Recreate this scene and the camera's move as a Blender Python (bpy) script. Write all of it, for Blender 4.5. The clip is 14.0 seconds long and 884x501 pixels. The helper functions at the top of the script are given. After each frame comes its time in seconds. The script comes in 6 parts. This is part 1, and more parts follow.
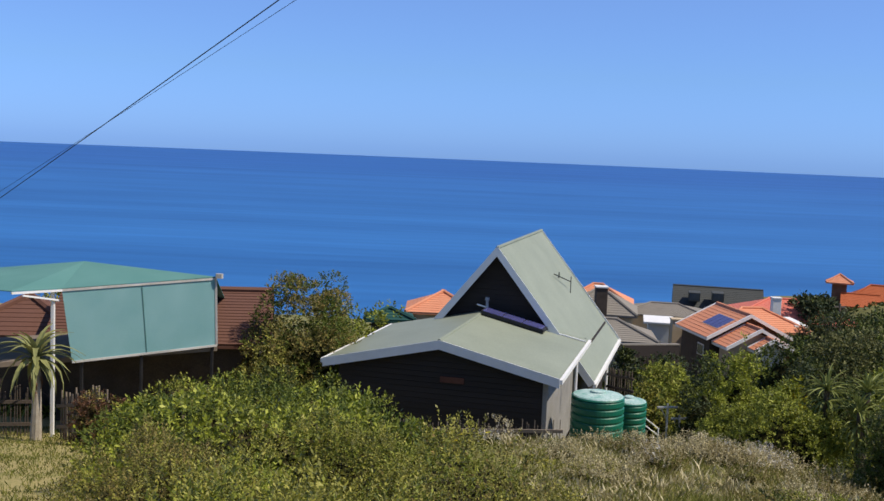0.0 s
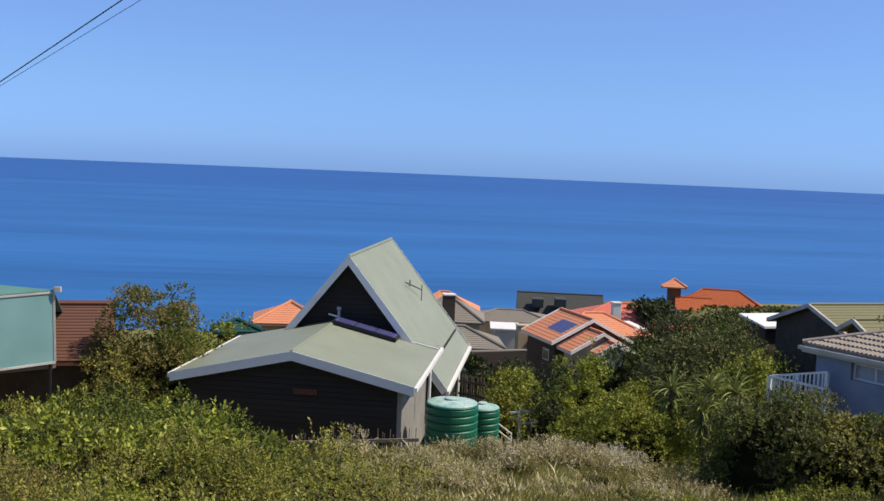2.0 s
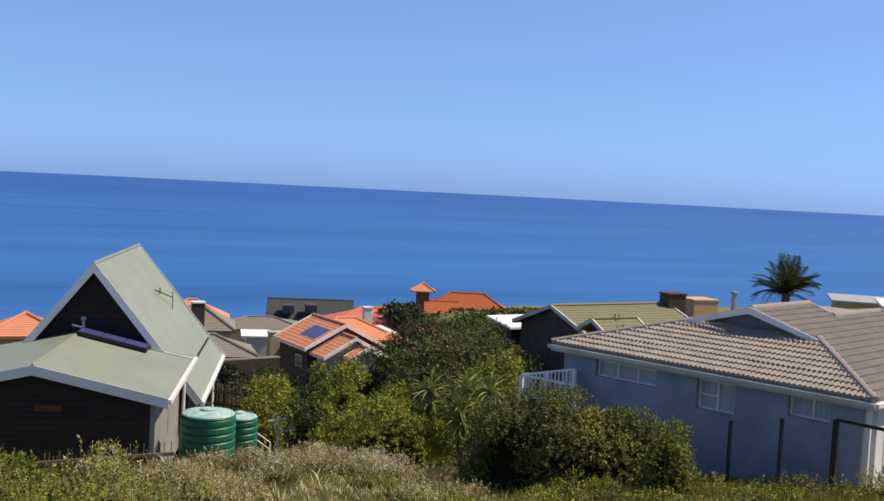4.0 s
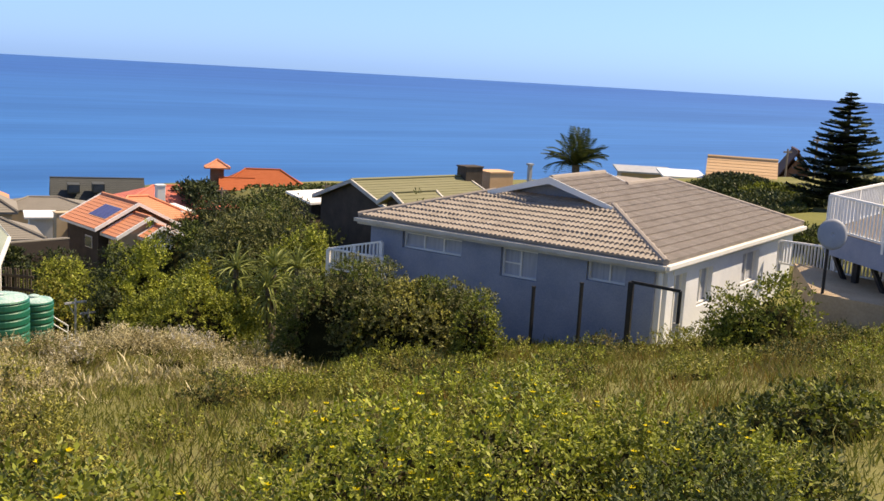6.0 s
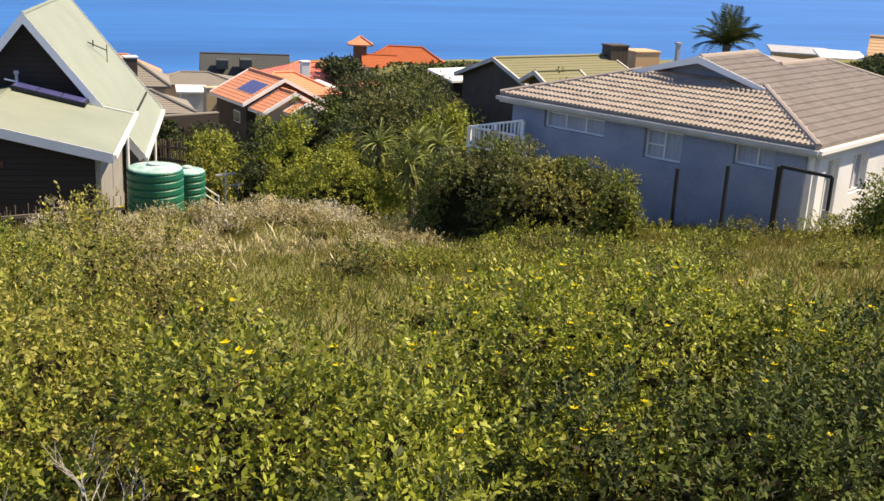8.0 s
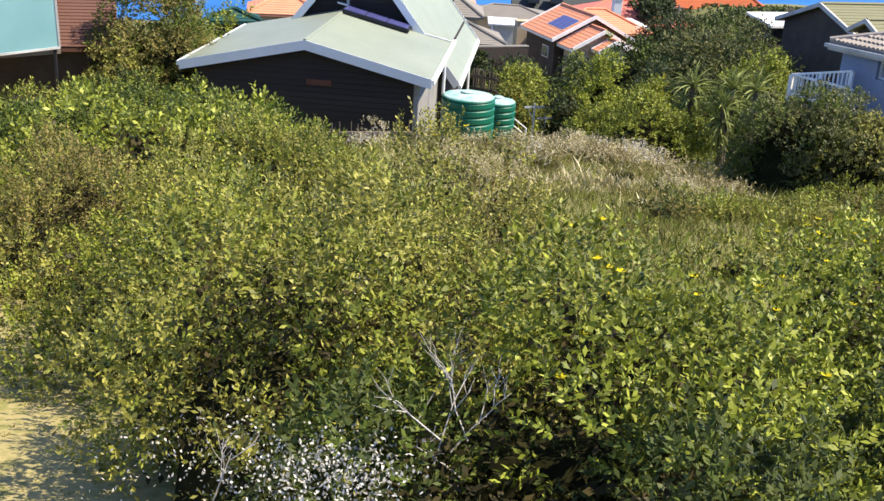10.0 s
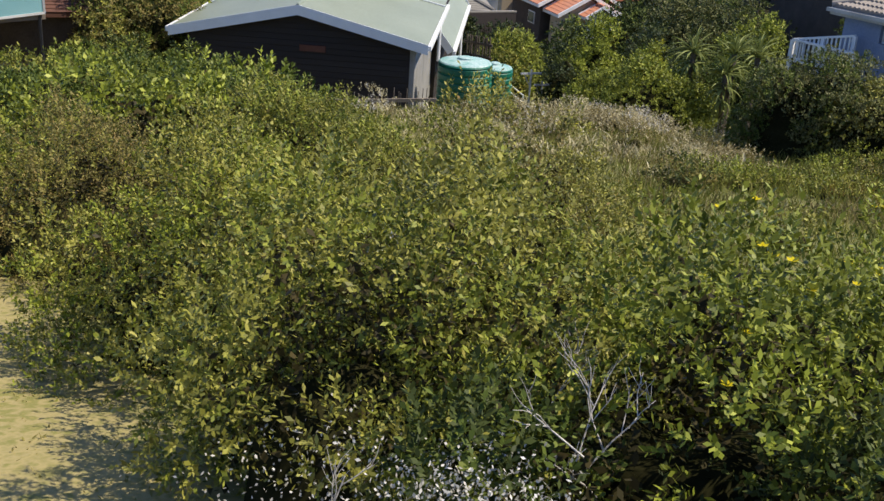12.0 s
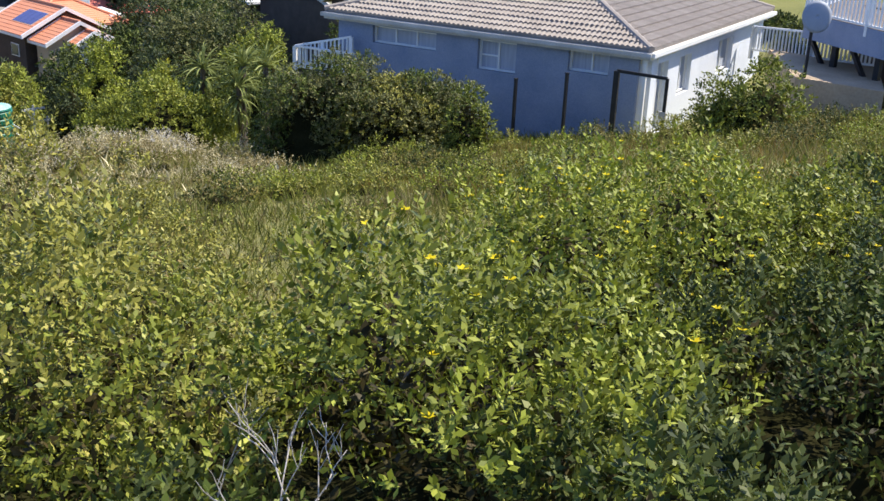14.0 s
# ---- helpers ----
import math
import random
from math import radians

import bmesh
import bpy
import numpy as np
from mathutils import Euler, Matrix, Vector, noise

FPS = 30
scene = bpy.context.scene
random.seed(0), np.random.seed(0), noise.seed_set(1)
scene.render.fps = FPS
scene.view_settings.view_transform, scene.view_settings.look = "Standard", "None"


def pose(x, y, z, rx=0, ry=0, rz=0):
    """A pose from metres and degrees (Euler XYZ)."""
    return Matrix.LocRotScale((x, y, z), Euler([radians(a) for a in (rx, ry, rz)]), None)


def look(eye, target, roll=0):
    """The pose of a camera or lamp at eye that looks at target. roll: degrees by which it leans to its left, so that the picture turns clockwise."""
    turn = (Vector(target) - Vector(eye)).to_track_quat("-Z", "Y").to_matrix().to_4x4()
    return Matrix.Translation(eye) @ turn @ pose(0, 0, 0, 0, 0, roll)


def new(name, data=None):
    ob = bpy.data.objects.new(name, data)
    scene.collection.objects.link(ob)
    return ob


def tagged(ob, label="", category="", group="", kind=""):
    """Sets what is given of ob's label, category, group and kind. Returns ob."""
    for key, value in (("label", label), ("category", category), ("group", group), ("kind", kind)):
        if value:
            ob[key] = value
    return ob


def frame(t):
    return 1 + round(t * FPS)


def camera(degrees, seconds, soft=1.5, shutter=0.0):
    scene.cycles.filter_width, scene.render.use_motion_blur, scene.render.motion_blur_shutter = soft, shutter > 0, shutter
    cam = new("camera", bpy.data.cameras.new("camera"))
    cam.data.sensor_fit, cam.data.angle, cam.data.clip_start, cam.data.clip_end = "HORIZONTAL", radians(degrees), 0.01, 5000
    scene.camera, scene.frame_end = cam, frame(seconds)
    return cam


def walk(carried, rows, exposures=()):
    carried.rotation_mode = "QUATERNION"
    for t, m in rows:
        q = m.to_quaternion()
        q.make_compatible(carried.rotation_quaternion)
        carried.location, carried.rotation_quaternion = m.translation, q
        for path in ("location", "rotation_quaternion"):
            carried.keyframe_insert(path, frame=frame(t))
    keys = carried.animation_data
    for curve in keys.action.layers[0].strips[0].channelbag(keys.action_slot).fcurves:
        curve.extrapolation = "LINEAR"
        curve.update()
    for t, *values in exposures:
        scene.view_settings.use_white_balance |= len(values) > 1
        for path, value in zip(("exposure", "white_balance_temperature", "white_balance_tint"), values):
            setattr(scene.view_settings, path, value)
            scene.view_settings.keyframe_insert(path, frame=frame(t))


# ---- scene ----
from collections import defaultdict

cam = camera(44.61, 14.0, soft=1.5)
PATH = [
    (0, pose(0.000, 0.000, 0.000, 84.63, -2.35, -0.00)),
    (0.5, pose(-0.063, 0.058, -0.023, 84.58, -2.34, -4.19)),
    (1, pose(-0.127, 0.103, -0.035, 84.45, -2.33, -5.21)),
    (1.5, pose(-0.181, 0.177, -0.055, 84.84, -2.37, -6.03)),
    (2, pose(-0.210, 0.282, -0.071, 85.48, -2.41, -8.27)),
    (2.5, pose(-0.259, 0.337, -0.078, 85.86, -2.59, -12.24)),
    (3, pose(-0.354, 0.389, -0.062, 86.17, -2.81, -16.63)),
    (3.5, pose(-0.425, 0.514, -0.114, 86.29, -2.83, -18.98)),
    (4, pose(-0.444, 0.626, -0.147, 86.42, -2.91, -21.62)),
    (4.2, pose(-0.458, 0.634, -0.147, 86.56, -2.93, -22.74)),
    (5.25, pose(-0.568, 0.826, -0.211, 83.70, -3.10, -30.40)),
    (6.3, pose(-0.679, 1.018, -0.276, 79.50, -3.35, -32.61)),
    (6.5, pose(-0.686, 1.026, -0.280, 79.09, -3.25, -31.73)),
    (7, pose(-0.676, 1.023, -0.293, 77.94, -3.28, -29.24)),
    (7.2, pose(-0.666, 0.991, -0.296, 76.59, -3.25, -28.62)),
    (8.25, pose(-0.735, 0.934, -0.316, 73.20, -2.80, -23.40)),
    (9.3, pose(-0.804, 0.876, -0.336, 71.05, -2.28, -14.96)),
    (9.5, pose(-0.873, 0.903, -0.344, 70.78, -2.53, -12.90)),
    (10, pose(-1.037, 0.970, -0.383, 69.55, -3.47, -8.85)),
    (10.5, pose(-1.162, 1.070, -0.417, 68.13, -3.54, -5.52)),
    (11, pose(-1.284, 1.245, -0.471, 68.15, -3.43, -1.88)),
    (11.5, pose(-1.386, 1.447, -0.516, 68.21, -3.50, -1.33)),
    (12, pose(-1.444, 1.592, -0.552, 67.90, -3.57, -9.97)),
    (12.5, pose(-1.525, 1.713, -0.570, 67.85, -2.37, -18.40)),
    (13, pose(-1.543, 1.855, -0.611, 68.17, -1.31, -24.29)),
    (13.5, pose(-1.546, 2.025, -0.642, 69.95, -1.27, -30.24)),
    (14, pose(-1.591, 2.158, -0.668, 70.20, -2.45, -36.63)),
]

EXPOSURES = [(0, -0.04, 7150, 11), (2.0, 0.0, 7500, 11), (4.2, 0.06, 8000, 12), (6.4, 0.58, 9400, 14), (7.2, 0.58, 9400, 14), (9.4, 1.15, 7450, 11), (10.2, 0.78, 7100, 11), (11.0, 0.20, 7250, 12), (11.6, 0.18, 7150, 11), (12.5, 0.64, 6850, 10), (13.2, 0.86, 6800, 10), (14, 0.84, 6800, 10)]
walk(cam, PATH, EXPOSURES)

# ---- sky, sun ----
SUN_AZ, SUN_EL = 104.0, 53.0      # degrees to the right of the y axis, above the horizon
world = bpy.data.worlds.new("sky")
scene.world = world
world.use_nodes = True
wn = world.node_tree.nodes
wl = world.node_tree.links
bg = wn["Background"]
sky = wn.new("ShaderNodeTexSky")
sky.sky_type = "NISHITA"
sky.sun_disc = False
sky.sun_elevation = radians(SUN_EL)
sky.sun_rotation = radians(SUN_AZ)
sky.altitude = 60
sky.air_density = 1.0
sky.dust_density = 0.2
sky.ozone_density = 3.0
coord = wn.new("ShaderNodeTexCoord")
split = wn.new("ShaderNodeSeparateXYZ")
wl.new(coord.outputs["Generated"], split.inputs[0])
tint = wn.new("ShaderNodeValToRGB")
te = tint.color_ramp.elements
te[0].position, te[0].color = 0.0, (0.27, 0.58, 1.66, 1)
te[1].position, te[1].color = 1.0, (0.95, 0.95, 1.15, 1)
mid_stop = te.new(0.28)
mid_stop.color = (0.73, 0.86, 1.17, 1)
low_stop = te.new(0.07)
low_stop.color = (0.39, 0.65, 1.29, 1)
wl.new(split.outputs[2], tint.inputs[0])
clear = wn.new("ShaderNodeMix")
clear.data_type, clear.blend_type = "RGBA", "MULTIPLY"
clear.inputs[0].default_value = 1.0
wl.new(sky.outputs[0], clear.inputs[6])
wl.new(tint.outputs[0], clear.inputs[7])
wl.new(clear.outputs[2], bg.inputs[0])
bg.inputs[1].default_value = 0.125
sun = new("sun", bpy.data.lights.new("sun", "SUN"))
sun.data.energy = 4.8
sun.data.angle = radians(0.5)
sun.data.color = (1.0, 0.95, 0.86)
sd = Vector((math.sin(radians(SUN_AZ)) * math.cos(radians(SUN_EL)), math.cos(radians(SUN_AZ)) * math.cos(radians(SUN_EL)), math.sin(radians(SUN_EL))))
sun.matrix_world = look(sd * 100, (0, 0, 0))


# ---- materials ----
def mat(name, c1, c2, scale=3.0, rough=0.7, fine=40.0, bump=0.2, metal=0.0, spec=0.3, island=0.0, thin=0.0, stretch=(1, 1, 1), obj=0.0):
    m = bpy.data.materials.new(name)
    m.use_nodes = True
    n, l = m.node_tree.nodes, m.node_tree.links
    p = n["Principled BSDF"]
    p.inputs["Roughness"].default_value = rough
    p.inputs["Metallic"].default_value = metal
    p.inputs["Specular IOR Level"].default_value = spec
    tc = n.new("ShaderNodeTexCoord")
    mp = n.new("ShaderNodeMapping")
    mp.inputs["Scale"].default_value = stretch
    l.new(tc.outputs["Object"], mp.inputs[0])
    big = n.new("ShaderNodeTexNoise")
    big.inputs["Scale"].default_value = scale
    big.inputs["Detail"].default_value = 5
    small = n.new("ShaderNodeTexNoise")
    small.inputs["Scale"].default_value = fine
    small.inputs["Detail"].default_value = 3
    l.new(mp.outputs[0], big.inputs[0])
    l.new(mp.outputs[0], small.inputs[0])
    add = n.new("ShaderNodeMath")
    add.operation = "MULTIPLY_ADD"
    add.inputs[1].default_value = 0.45
    l.new(small.outputs[0], add.inputs[0])
    mul = n.new("ShaderNodeMath")
    mul.operation = "MULTIPLY"
    mul.inputs[1].default_value = 0.55
    l.new(big.outputs[0], mul.inputs[0])
    l.new(mul.outputs[0], add.inputs[2])
    fac = add.outputs[0]
    if island or obj:
        g = n.new("ShaderNodeNewGeometry") if island else n.new("ShaderNodeObjectInfo")
        w = island or obj
        a2 = n.new("ShaderNodeMix")
        a2.inputs[0].default_value = w
        l.new(fac, a2.inputs[2])
        l.new(g.outputs["Random Per Island" if island else "Random"], a2.inputs[3])
        fac = a2.outputs[0]
    ramp = n.new("ShaderNodeValToRGB")
    e = ramp.color_ramp.elements
    lo, hi = (0.1, 0.9) if (island or obj) else (0.33, 0.67)
    e[0].position, e[1].position = lo, hi
    cols = [c1, c2] if not isinstance(c1, list) else c1
    e[0].color, e[1].color = (*cols[0], 1), (*cols[-1], 1)
    for i, c in enumerate(cols[1:-1]):
        x = e.new(lo + (hi - lo) * (i + 1) / (len(cols) - 1))
        x.color = (*c, 1)
    l.new(fac, ramp.inputs[0])
    l.new(ramp.outputs[0], p.inputs["Base Color"])
    if bump:
        b = n.new("ShaderNodeBump")
        b.inputs["Strength"].default_value = bump
        b.inputs["Distance"].default_value = 0.02
        l.new(small.outputs[0], b.inputs["Height"])
        l.new(b.outputs[0], p.inputs["Normal"])
    if thin:
        t = n.new("ShaderNodeBsdfTranslucent")
        l.new(ramp.outputs[0], t.inputs[0])
        mx = n.new("ShaderNodeMixShader")
        mx.inputs[0].default_value = thin
        l.new(p.outputs[0], mx.inputs[1])
        l.new(t.outputs[0], mx.inputs[2])
        l.new(mx.outputs[0], n["Material Output"].inputs[0])
    return m


def leafmat(name, cols, thin=0.3, rough=0.5, var=0.7, spec=0.1):
    return mat(name, cols, None, scale=0.9, rough=rough, fine=4.0, bump=0, island=var, thin=thin, spec=spec)


soil = mat("soil_and_dry_grass", [(0.16, 0.155, 0.045), (0.27, 0.235, 0.085), (0.36, 0.29, 0.125), (0.21, 0.20, 0.055), (0.33, 0.27, 0.10)], None, scale=0.7, rough=0.95, fine=14, bump=0.3)


def ground_cover(m):
    """Dry turf on the open plot, a bare red patch in it, and dark leaf litter under the wild growth."""
    n, l = m.node_tree.nodes, m.node_tree.links
    p = n["Principled BSDF"]
    tc = n.new("ShaderNodeTexCoord")
    sp = n.new("ShaderNodeSeparateXYZ")
    wob = n.new("ShaderNodeTexNoise")
    wob.inputs["Scale"].default_value, wob.inputs["Detail"].default_value = 0.9, 4
    l.new(tc.outputs["Object"], sp.inputs[0])
    l.new(tc.outputs["Object"], wob.inputs[0])

    def calc(op, a, b, c=None):
        q = n.new("ShaderNodeMath")
        q.operation = op
        for k, v in enumerate((a, b, c)):
            if v is None:
                continue
            if isinstance(v, (int, float)):
                q.inputs[k].default_value = v
            else:
                l.new(v, q.inputs[k])
        return q.outputs[0]

    def blend(fac, old, col):
        mx = n.new("ShaderNodeMix")
        mx.data_type = "RGBA"
        l.new(fac, mx.inputs[0])
        l.new(old, mx.inputs[6])
        mx.inputs[7].default_value = (*col, 1)
        return mx.outputs[2]

    base = p.inputs["Base Color"].links[0].from_socket
    # red earth round one worn spot
    dx = calc("MULTIPLY", calc("ADD", sp.outputs[0], 4.7), 0.7)
    dy = calc("MULTIPLY", calc("ADD", sp.outputs[1], -9.4), 0.42)
    rr = calc("ADD", calc("MULTIPLY", dx, dx), calc("MULTIPLY", dy, dy))
    red = calc("MULTIPLY", calc("SUBTRACT", calc("MULTIPLY_ADD", wob.outputs[0], 1.6, 0.1), rr), 1.1)
    red_n = n.new("ShaderNodeClamp")
    red_n.inputs[2].default_value = 0.7
    l.new(red, red_n.inputs[0])
    base = blend(red_n.outputs[0], base, (0.36, 0.19, 0.085))
    # litter under the scrub
    edge = calc("ADD", calc("MULTIPLY_ADD", sp.outputs[1], 0.16, sp.outputs[0]), 0.9)
    lit = calc("MULTIPLY", calc("ADD", edge, calc("MULTIPLY_ADD", wob.outputs[0], 1.6, -0.8)), 1.2)
    lit = calc("MINIMUM", lit, calc("MULTIPLY_ADD", sp.outputs[1], 0.6, calc("MULTIPLY_ADD", wob.outputs[0], 1.2, -2.4)))
    lit_n = n.new("ShaderNodeClamp")
    lit_n.inputs[2].default_value = 0.75
    l.new(lit, lit_n.inputs[0])
    base = blend(lit_n.outputs[0], base, (0.13, 0.135, 0.036))
    l.new(base, p.inputs["Base Color"])


ground_cover(soil)
sea_m = mat("sea_water", (0.003, 0.056, 0.24), (0.016, 0.122, 0.39), scale=0.006, rough=0.45, fine=0.05, bump=0.15, spec=0.25, stretch=(0.22, 2.4, 1))


def shallows(m):
    """Water that turns from deep blue far out to a lighter blue towards the shore."""
    n, l = m.node_tree.nodes, m.node_tree.links
    tc = n.new("ShaderNodeTexCoord")
    sp = n.new("ShaderNodeSeparateXYZ")
    l.new(tc.outputs["Object"], sp.inputs[0])
    mr = n.new("ShaderNodeMapRange")
    mr.inputs[1].default_value, mr.inputs[2].default_value = 300, 2200
    mr.inputs[3].default_value, mr.inputs[4].default_value = 1.0, 0.0
    l.new(sp.outputs[1], mr.inputs[0])
    old = n["Principled BSDF"].inputs["Base Color"].links[0].from_socket
    mx = n.new("ShaderNodeMix")
    mx.data_type, mx.blend_type = "RGBA", "ADD"
    mx.inputs[7].default_value = (0.004, 0.035, 0.04, 1)
    l.new(mr.outputs[0], mx.inputs[0])
    l.new(old, mx.inputs[6])
    l.new(mx.outputs[2], n["Principled BSDF"].inputs["Base Color"])


shallows(sea_m)
white = mat("white_paint", (0.70, 0.70, 0.68), (0.82, 0.82, 0.80), scale=2, rough=0.5, bump=0.05)
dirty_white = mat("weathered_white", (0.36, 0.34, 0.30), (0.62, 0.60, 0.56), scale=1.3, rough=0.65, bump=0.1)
sage = mat("sage_green_roof_sheet", (0.215, 0.245, 0.185), (0.275, 0.305, 0.235), scale=0.7, rough=0.55, fine=14, bump=0.1)
black_wood = mat("dark_stained_boards", (0.018, 0.014, 0.012), (0.048, 0.037, 0.031), scale=3, rough=0.75, fine=30, bump=0.3, stretch=(0.3, 1, 4), obj=0.3)
grey_plaster = mat("rough_grey_plaster", (0.20, 0.195, 0.18), (0.32, 0.31, 0.29), scale=2, rough=0.9, fine=25, bump=0.5)
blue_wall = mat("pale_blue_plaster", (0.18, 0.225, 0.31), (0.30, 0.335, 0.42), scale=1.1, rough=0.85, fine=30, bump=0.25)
# brighter plaster for the sun-facing walls, sunlight included in the colour
sunlit_wall = mat("sunlit_white_blue_plaster", (0.58, 0.62, 0.69), (0.76, 0.79, 0.84), scale=0.8, rough=0.85, fine=30, bump=0.25)
tile_m = mat("grey_brown_concrete_tile", [(0.21, 0.18, 0.155), (0.295, 0.255, 0.22), (0.36, 0.32, 0.28)], None, scale=2.5, rough=0.8, fine=30, bump=0.4, obj=0.3)
tile_j = mat("grey_brown_concrete_tiles", [(0.21, 0.18, 0.155), (0.295, 0.255, 0.22), (0.36, 0.32, 0.28)], None, scale=2.5, rough=0.8, fine=30, bump=0.4, island=0.3)
terracotta = mat("terracotta_tiles", [(0.46, 0.15, 0.075), (0.62, 0.25, 0.14), (0.72, 0.34, 0.20)], None, scale=1.2, rough=0.8, fine=12, bump=0.3, island=0.35)
red_tile = mat("red_tiles", [(0.50, 0.11, 0.08), (0.64, 0.18, 0.13), (0.70, 0.24, 0.16)], None, scale=1.2, rough=0.8, fine=12, bump=0.3, island=0.35)
rust_tile = mat("rust_red_tiles", [(0.26, 0.055, 0.02), (0.40, 0.10, 0.035), (0.46, 0.13, 0.05)], None, scale=1.2, rough=0.8, fine=12, bump=0.3, island=0.35)
brown_tile = mat("brown_tiles", [(0.075, 0.034, 0.024), (0.125, 0.058, 0.04), (0.17, 0.08, 0.055)], None, scale=1.2, rough=0.8, fine=12, bump=0.3, island=0.4)
olive_tile = mat("olive_green_tiles", [(0.12, 0.125, 0.062), (0.185, 0.18, 0.10), (0.23, 0.22, 0.13)], None, scale=1.2, rough=0.8, fine=12, bump=0.3, island=0.35)
grey_tile = mat("grey_tiles", [(0.13, 0.12, 0.10), (0.22, 0.20, 0.17), (0.28, 0.26, 0.22)], None, scale=1.2, rough=0.85, fine=12, bump=0.3, island=0.35)
slate = mat("dark_slate", [(0.03, 0.035, 0.035), (0.055, 0.06, 0.058), (0.08, 0.085, 0.08)], None, scale=1.0, rough=0.8, fine=12, bump=0.3, island=0.35)
beige_wall = mat("beige_plaster", (0.42, 0.33, 0.22), (0.55, 0.45, 0.32), scale=0.9, rough=0.9, fine=20, bump=0.3)
brick_wall = mat("brown_face_brick", (0.16, 0.075, 0.045), (0.27, 0.14, 0.085), scale=1.5, rough=0.9, fine=18, bump=0.4)
dark_wall = mat("dark_brown_wall", (0.05, 0.039, 0.031), (0.10, 0.078, 0.06), scale=1.5, rough=0.9, fine=18, bump=0.3)
orange_wall_m = mat("ochre_roof_sheet", (0.52, 0.32, 0.17), (0.66, 0.44, 0.26), scale=0.5, rough=0.8, fine=14, bump=0.2, stretch=(0.3, 0.3, 3))
tank_green = mat("green_moulded_plastic", (0.0, 0.105, 0.062), (0.003, 0.15, 0.092), scale=1.0, rough=0.42, fine=20, bump=0.08, spec=0.5)
tank_dust = mat("sun_bleached_green_plastic", (0.08, 0.30, 0.25), (0.55, 0.64, 0.62), scale=2.5, rough=0.6, fine=20, bump=0.1)
net_m = mat("teal_shade_net", (0.20, 0.42, 0.42), (0.29, 0.52, 0.52), scale=0.8, rough=0.85, fine=120, bump=0.3, thin=0.25)
net_top = mat("green_shade_net", (0.085, 0.235, 0.215), (0.125, 0.295, 0.27), scale=0.8, rough=0.85, fine=120, bump=0.3, thin=0.15)
net_dark = mat("dark_green_net", (0.008, 0.05, 0.045), (0.016, 0.075, 0.065), scale=0.8, rough=0.85, fine=60, bump=0.2)
steel_dark = mat("black_painted_steel", (0.012, 0.012, 0.013), (0.03, 0.03, 0.032), scale=4, rough=0.5, bump=0.1)
grey_metal = mat("grey_painted_metal", (0.30, 0.31, 0.32), (0.42, 0.43, 0.44), scale=2, rough=0.55, bump=0.1)
old_wood = mat("weathered_wood", (0.13, 0.10, 0.075), (0.27, 0.22, 0.17), scale=4, rough=0.9, fine=40, bump=0.5, stretch=(1, 1, 0.2), obj=0.4)
bark = mat("grey_brown_bark", (0.07, 0.055, 0.04), (0.17, 0.14, 0.105), scale=6, rough=0.95, fine=40, bump=0.6)
pale_bark = mat("pale_grey_bark", (0.26, 0.22, 0.17), (0.46, 0.41, 0.33), scale=6, rough=0.95, fine=40, bump=0.6)
dead_twig = mat("bleached_dead_twigs", (0.36, 0.32, 0.27), (0.60, 0.56, 0.50), scale=6, rough=0.9, fine=40, bump=0.3)
pv_glass = mat("dark_blue_collector_glass", (0.06, 0.065, 0.19), (0.09, 0.095, 0.25), scale=2, rough=0.18, fine=20, bump=0, spec=0.6)
glass = mat("window_glass", (0.03, 0.045, 0.07), (0.06, 0.08, 0.11), scale=1.5, rough=0.12, fine=10, bump=0, spec=0.6)
curtain = mat("pale_curtain", (0.30, 0.33, 0.40), (0.45, 0.48, 0.54), scale=9, rough=0.9, fine=20, bump=0.2, stretch=(1, 1, 0.05))
paving_m = mat("sandy_paving", (0.38, 0.28, 0.18), (0.52, 0.40, 0.27), scale=1.2, rough=0.9, fine=15, bump=0.3)
lawn_m = mat("short_lawn", (0.10, 0.11, 0.025), (0.20, 0.19, 0.05), scale=0.4, rough=0.95, fine=12, bump=0.5)
dish_m = mat("dull_blue_grey_enamel", (0.25, 0.28, 0.33), (0.32, 0.35, 0.40), scale=3, rough=0.6, bump=0.05)
cable_m = mat("black_cable", (0.01, 0.01, 0.012), (0.02, 0.02, 0.022), rough=0.6, bump=0)
red_plate = mat("faded_red_sign", (0.085, 0.03, 0.02), (0.14, 0.055, 0.035), scale=5, rough=0.7, bump=0.1)

lf_bright = leafmat("bright_shrub_leaves", [(0.045, 0.06, 0.009), (0.145, 0.175, 0.018), (0.31, 0.345, 0.04), (0.62, 0.62, 0.14)], 0.22, 0.5, 0.5, 0.22)
lf_olive = leafmat("olive_shrub_leaves", [(0.055, 0.055, 0.016), (0.16, 0.16, 0.03), (0.32, 0.305, 0.055), (0.58, 0.50, 0.16)], 0.2, 0.5, 0.5, 0.22)
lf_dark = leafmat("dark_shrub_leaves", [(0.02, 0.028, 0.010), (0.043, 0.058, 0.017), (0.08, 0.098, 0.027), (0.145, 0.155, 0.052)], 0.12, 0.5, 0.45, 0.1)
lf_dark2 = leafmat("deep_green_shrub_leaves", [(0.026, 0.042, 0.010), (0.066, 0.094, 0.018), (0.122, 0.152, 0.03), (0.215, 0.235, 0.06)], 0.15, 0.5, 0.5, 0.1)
lf_mid = leafmat("green_shrub_leaves", [(0.035, 0.046, 0.009), (0.11, 0.132, 0.018), (0.235, 0.26, 0.036), (0.47, 0.465, 0.09)], 0.2, 0.5, 0.5, 0.22)
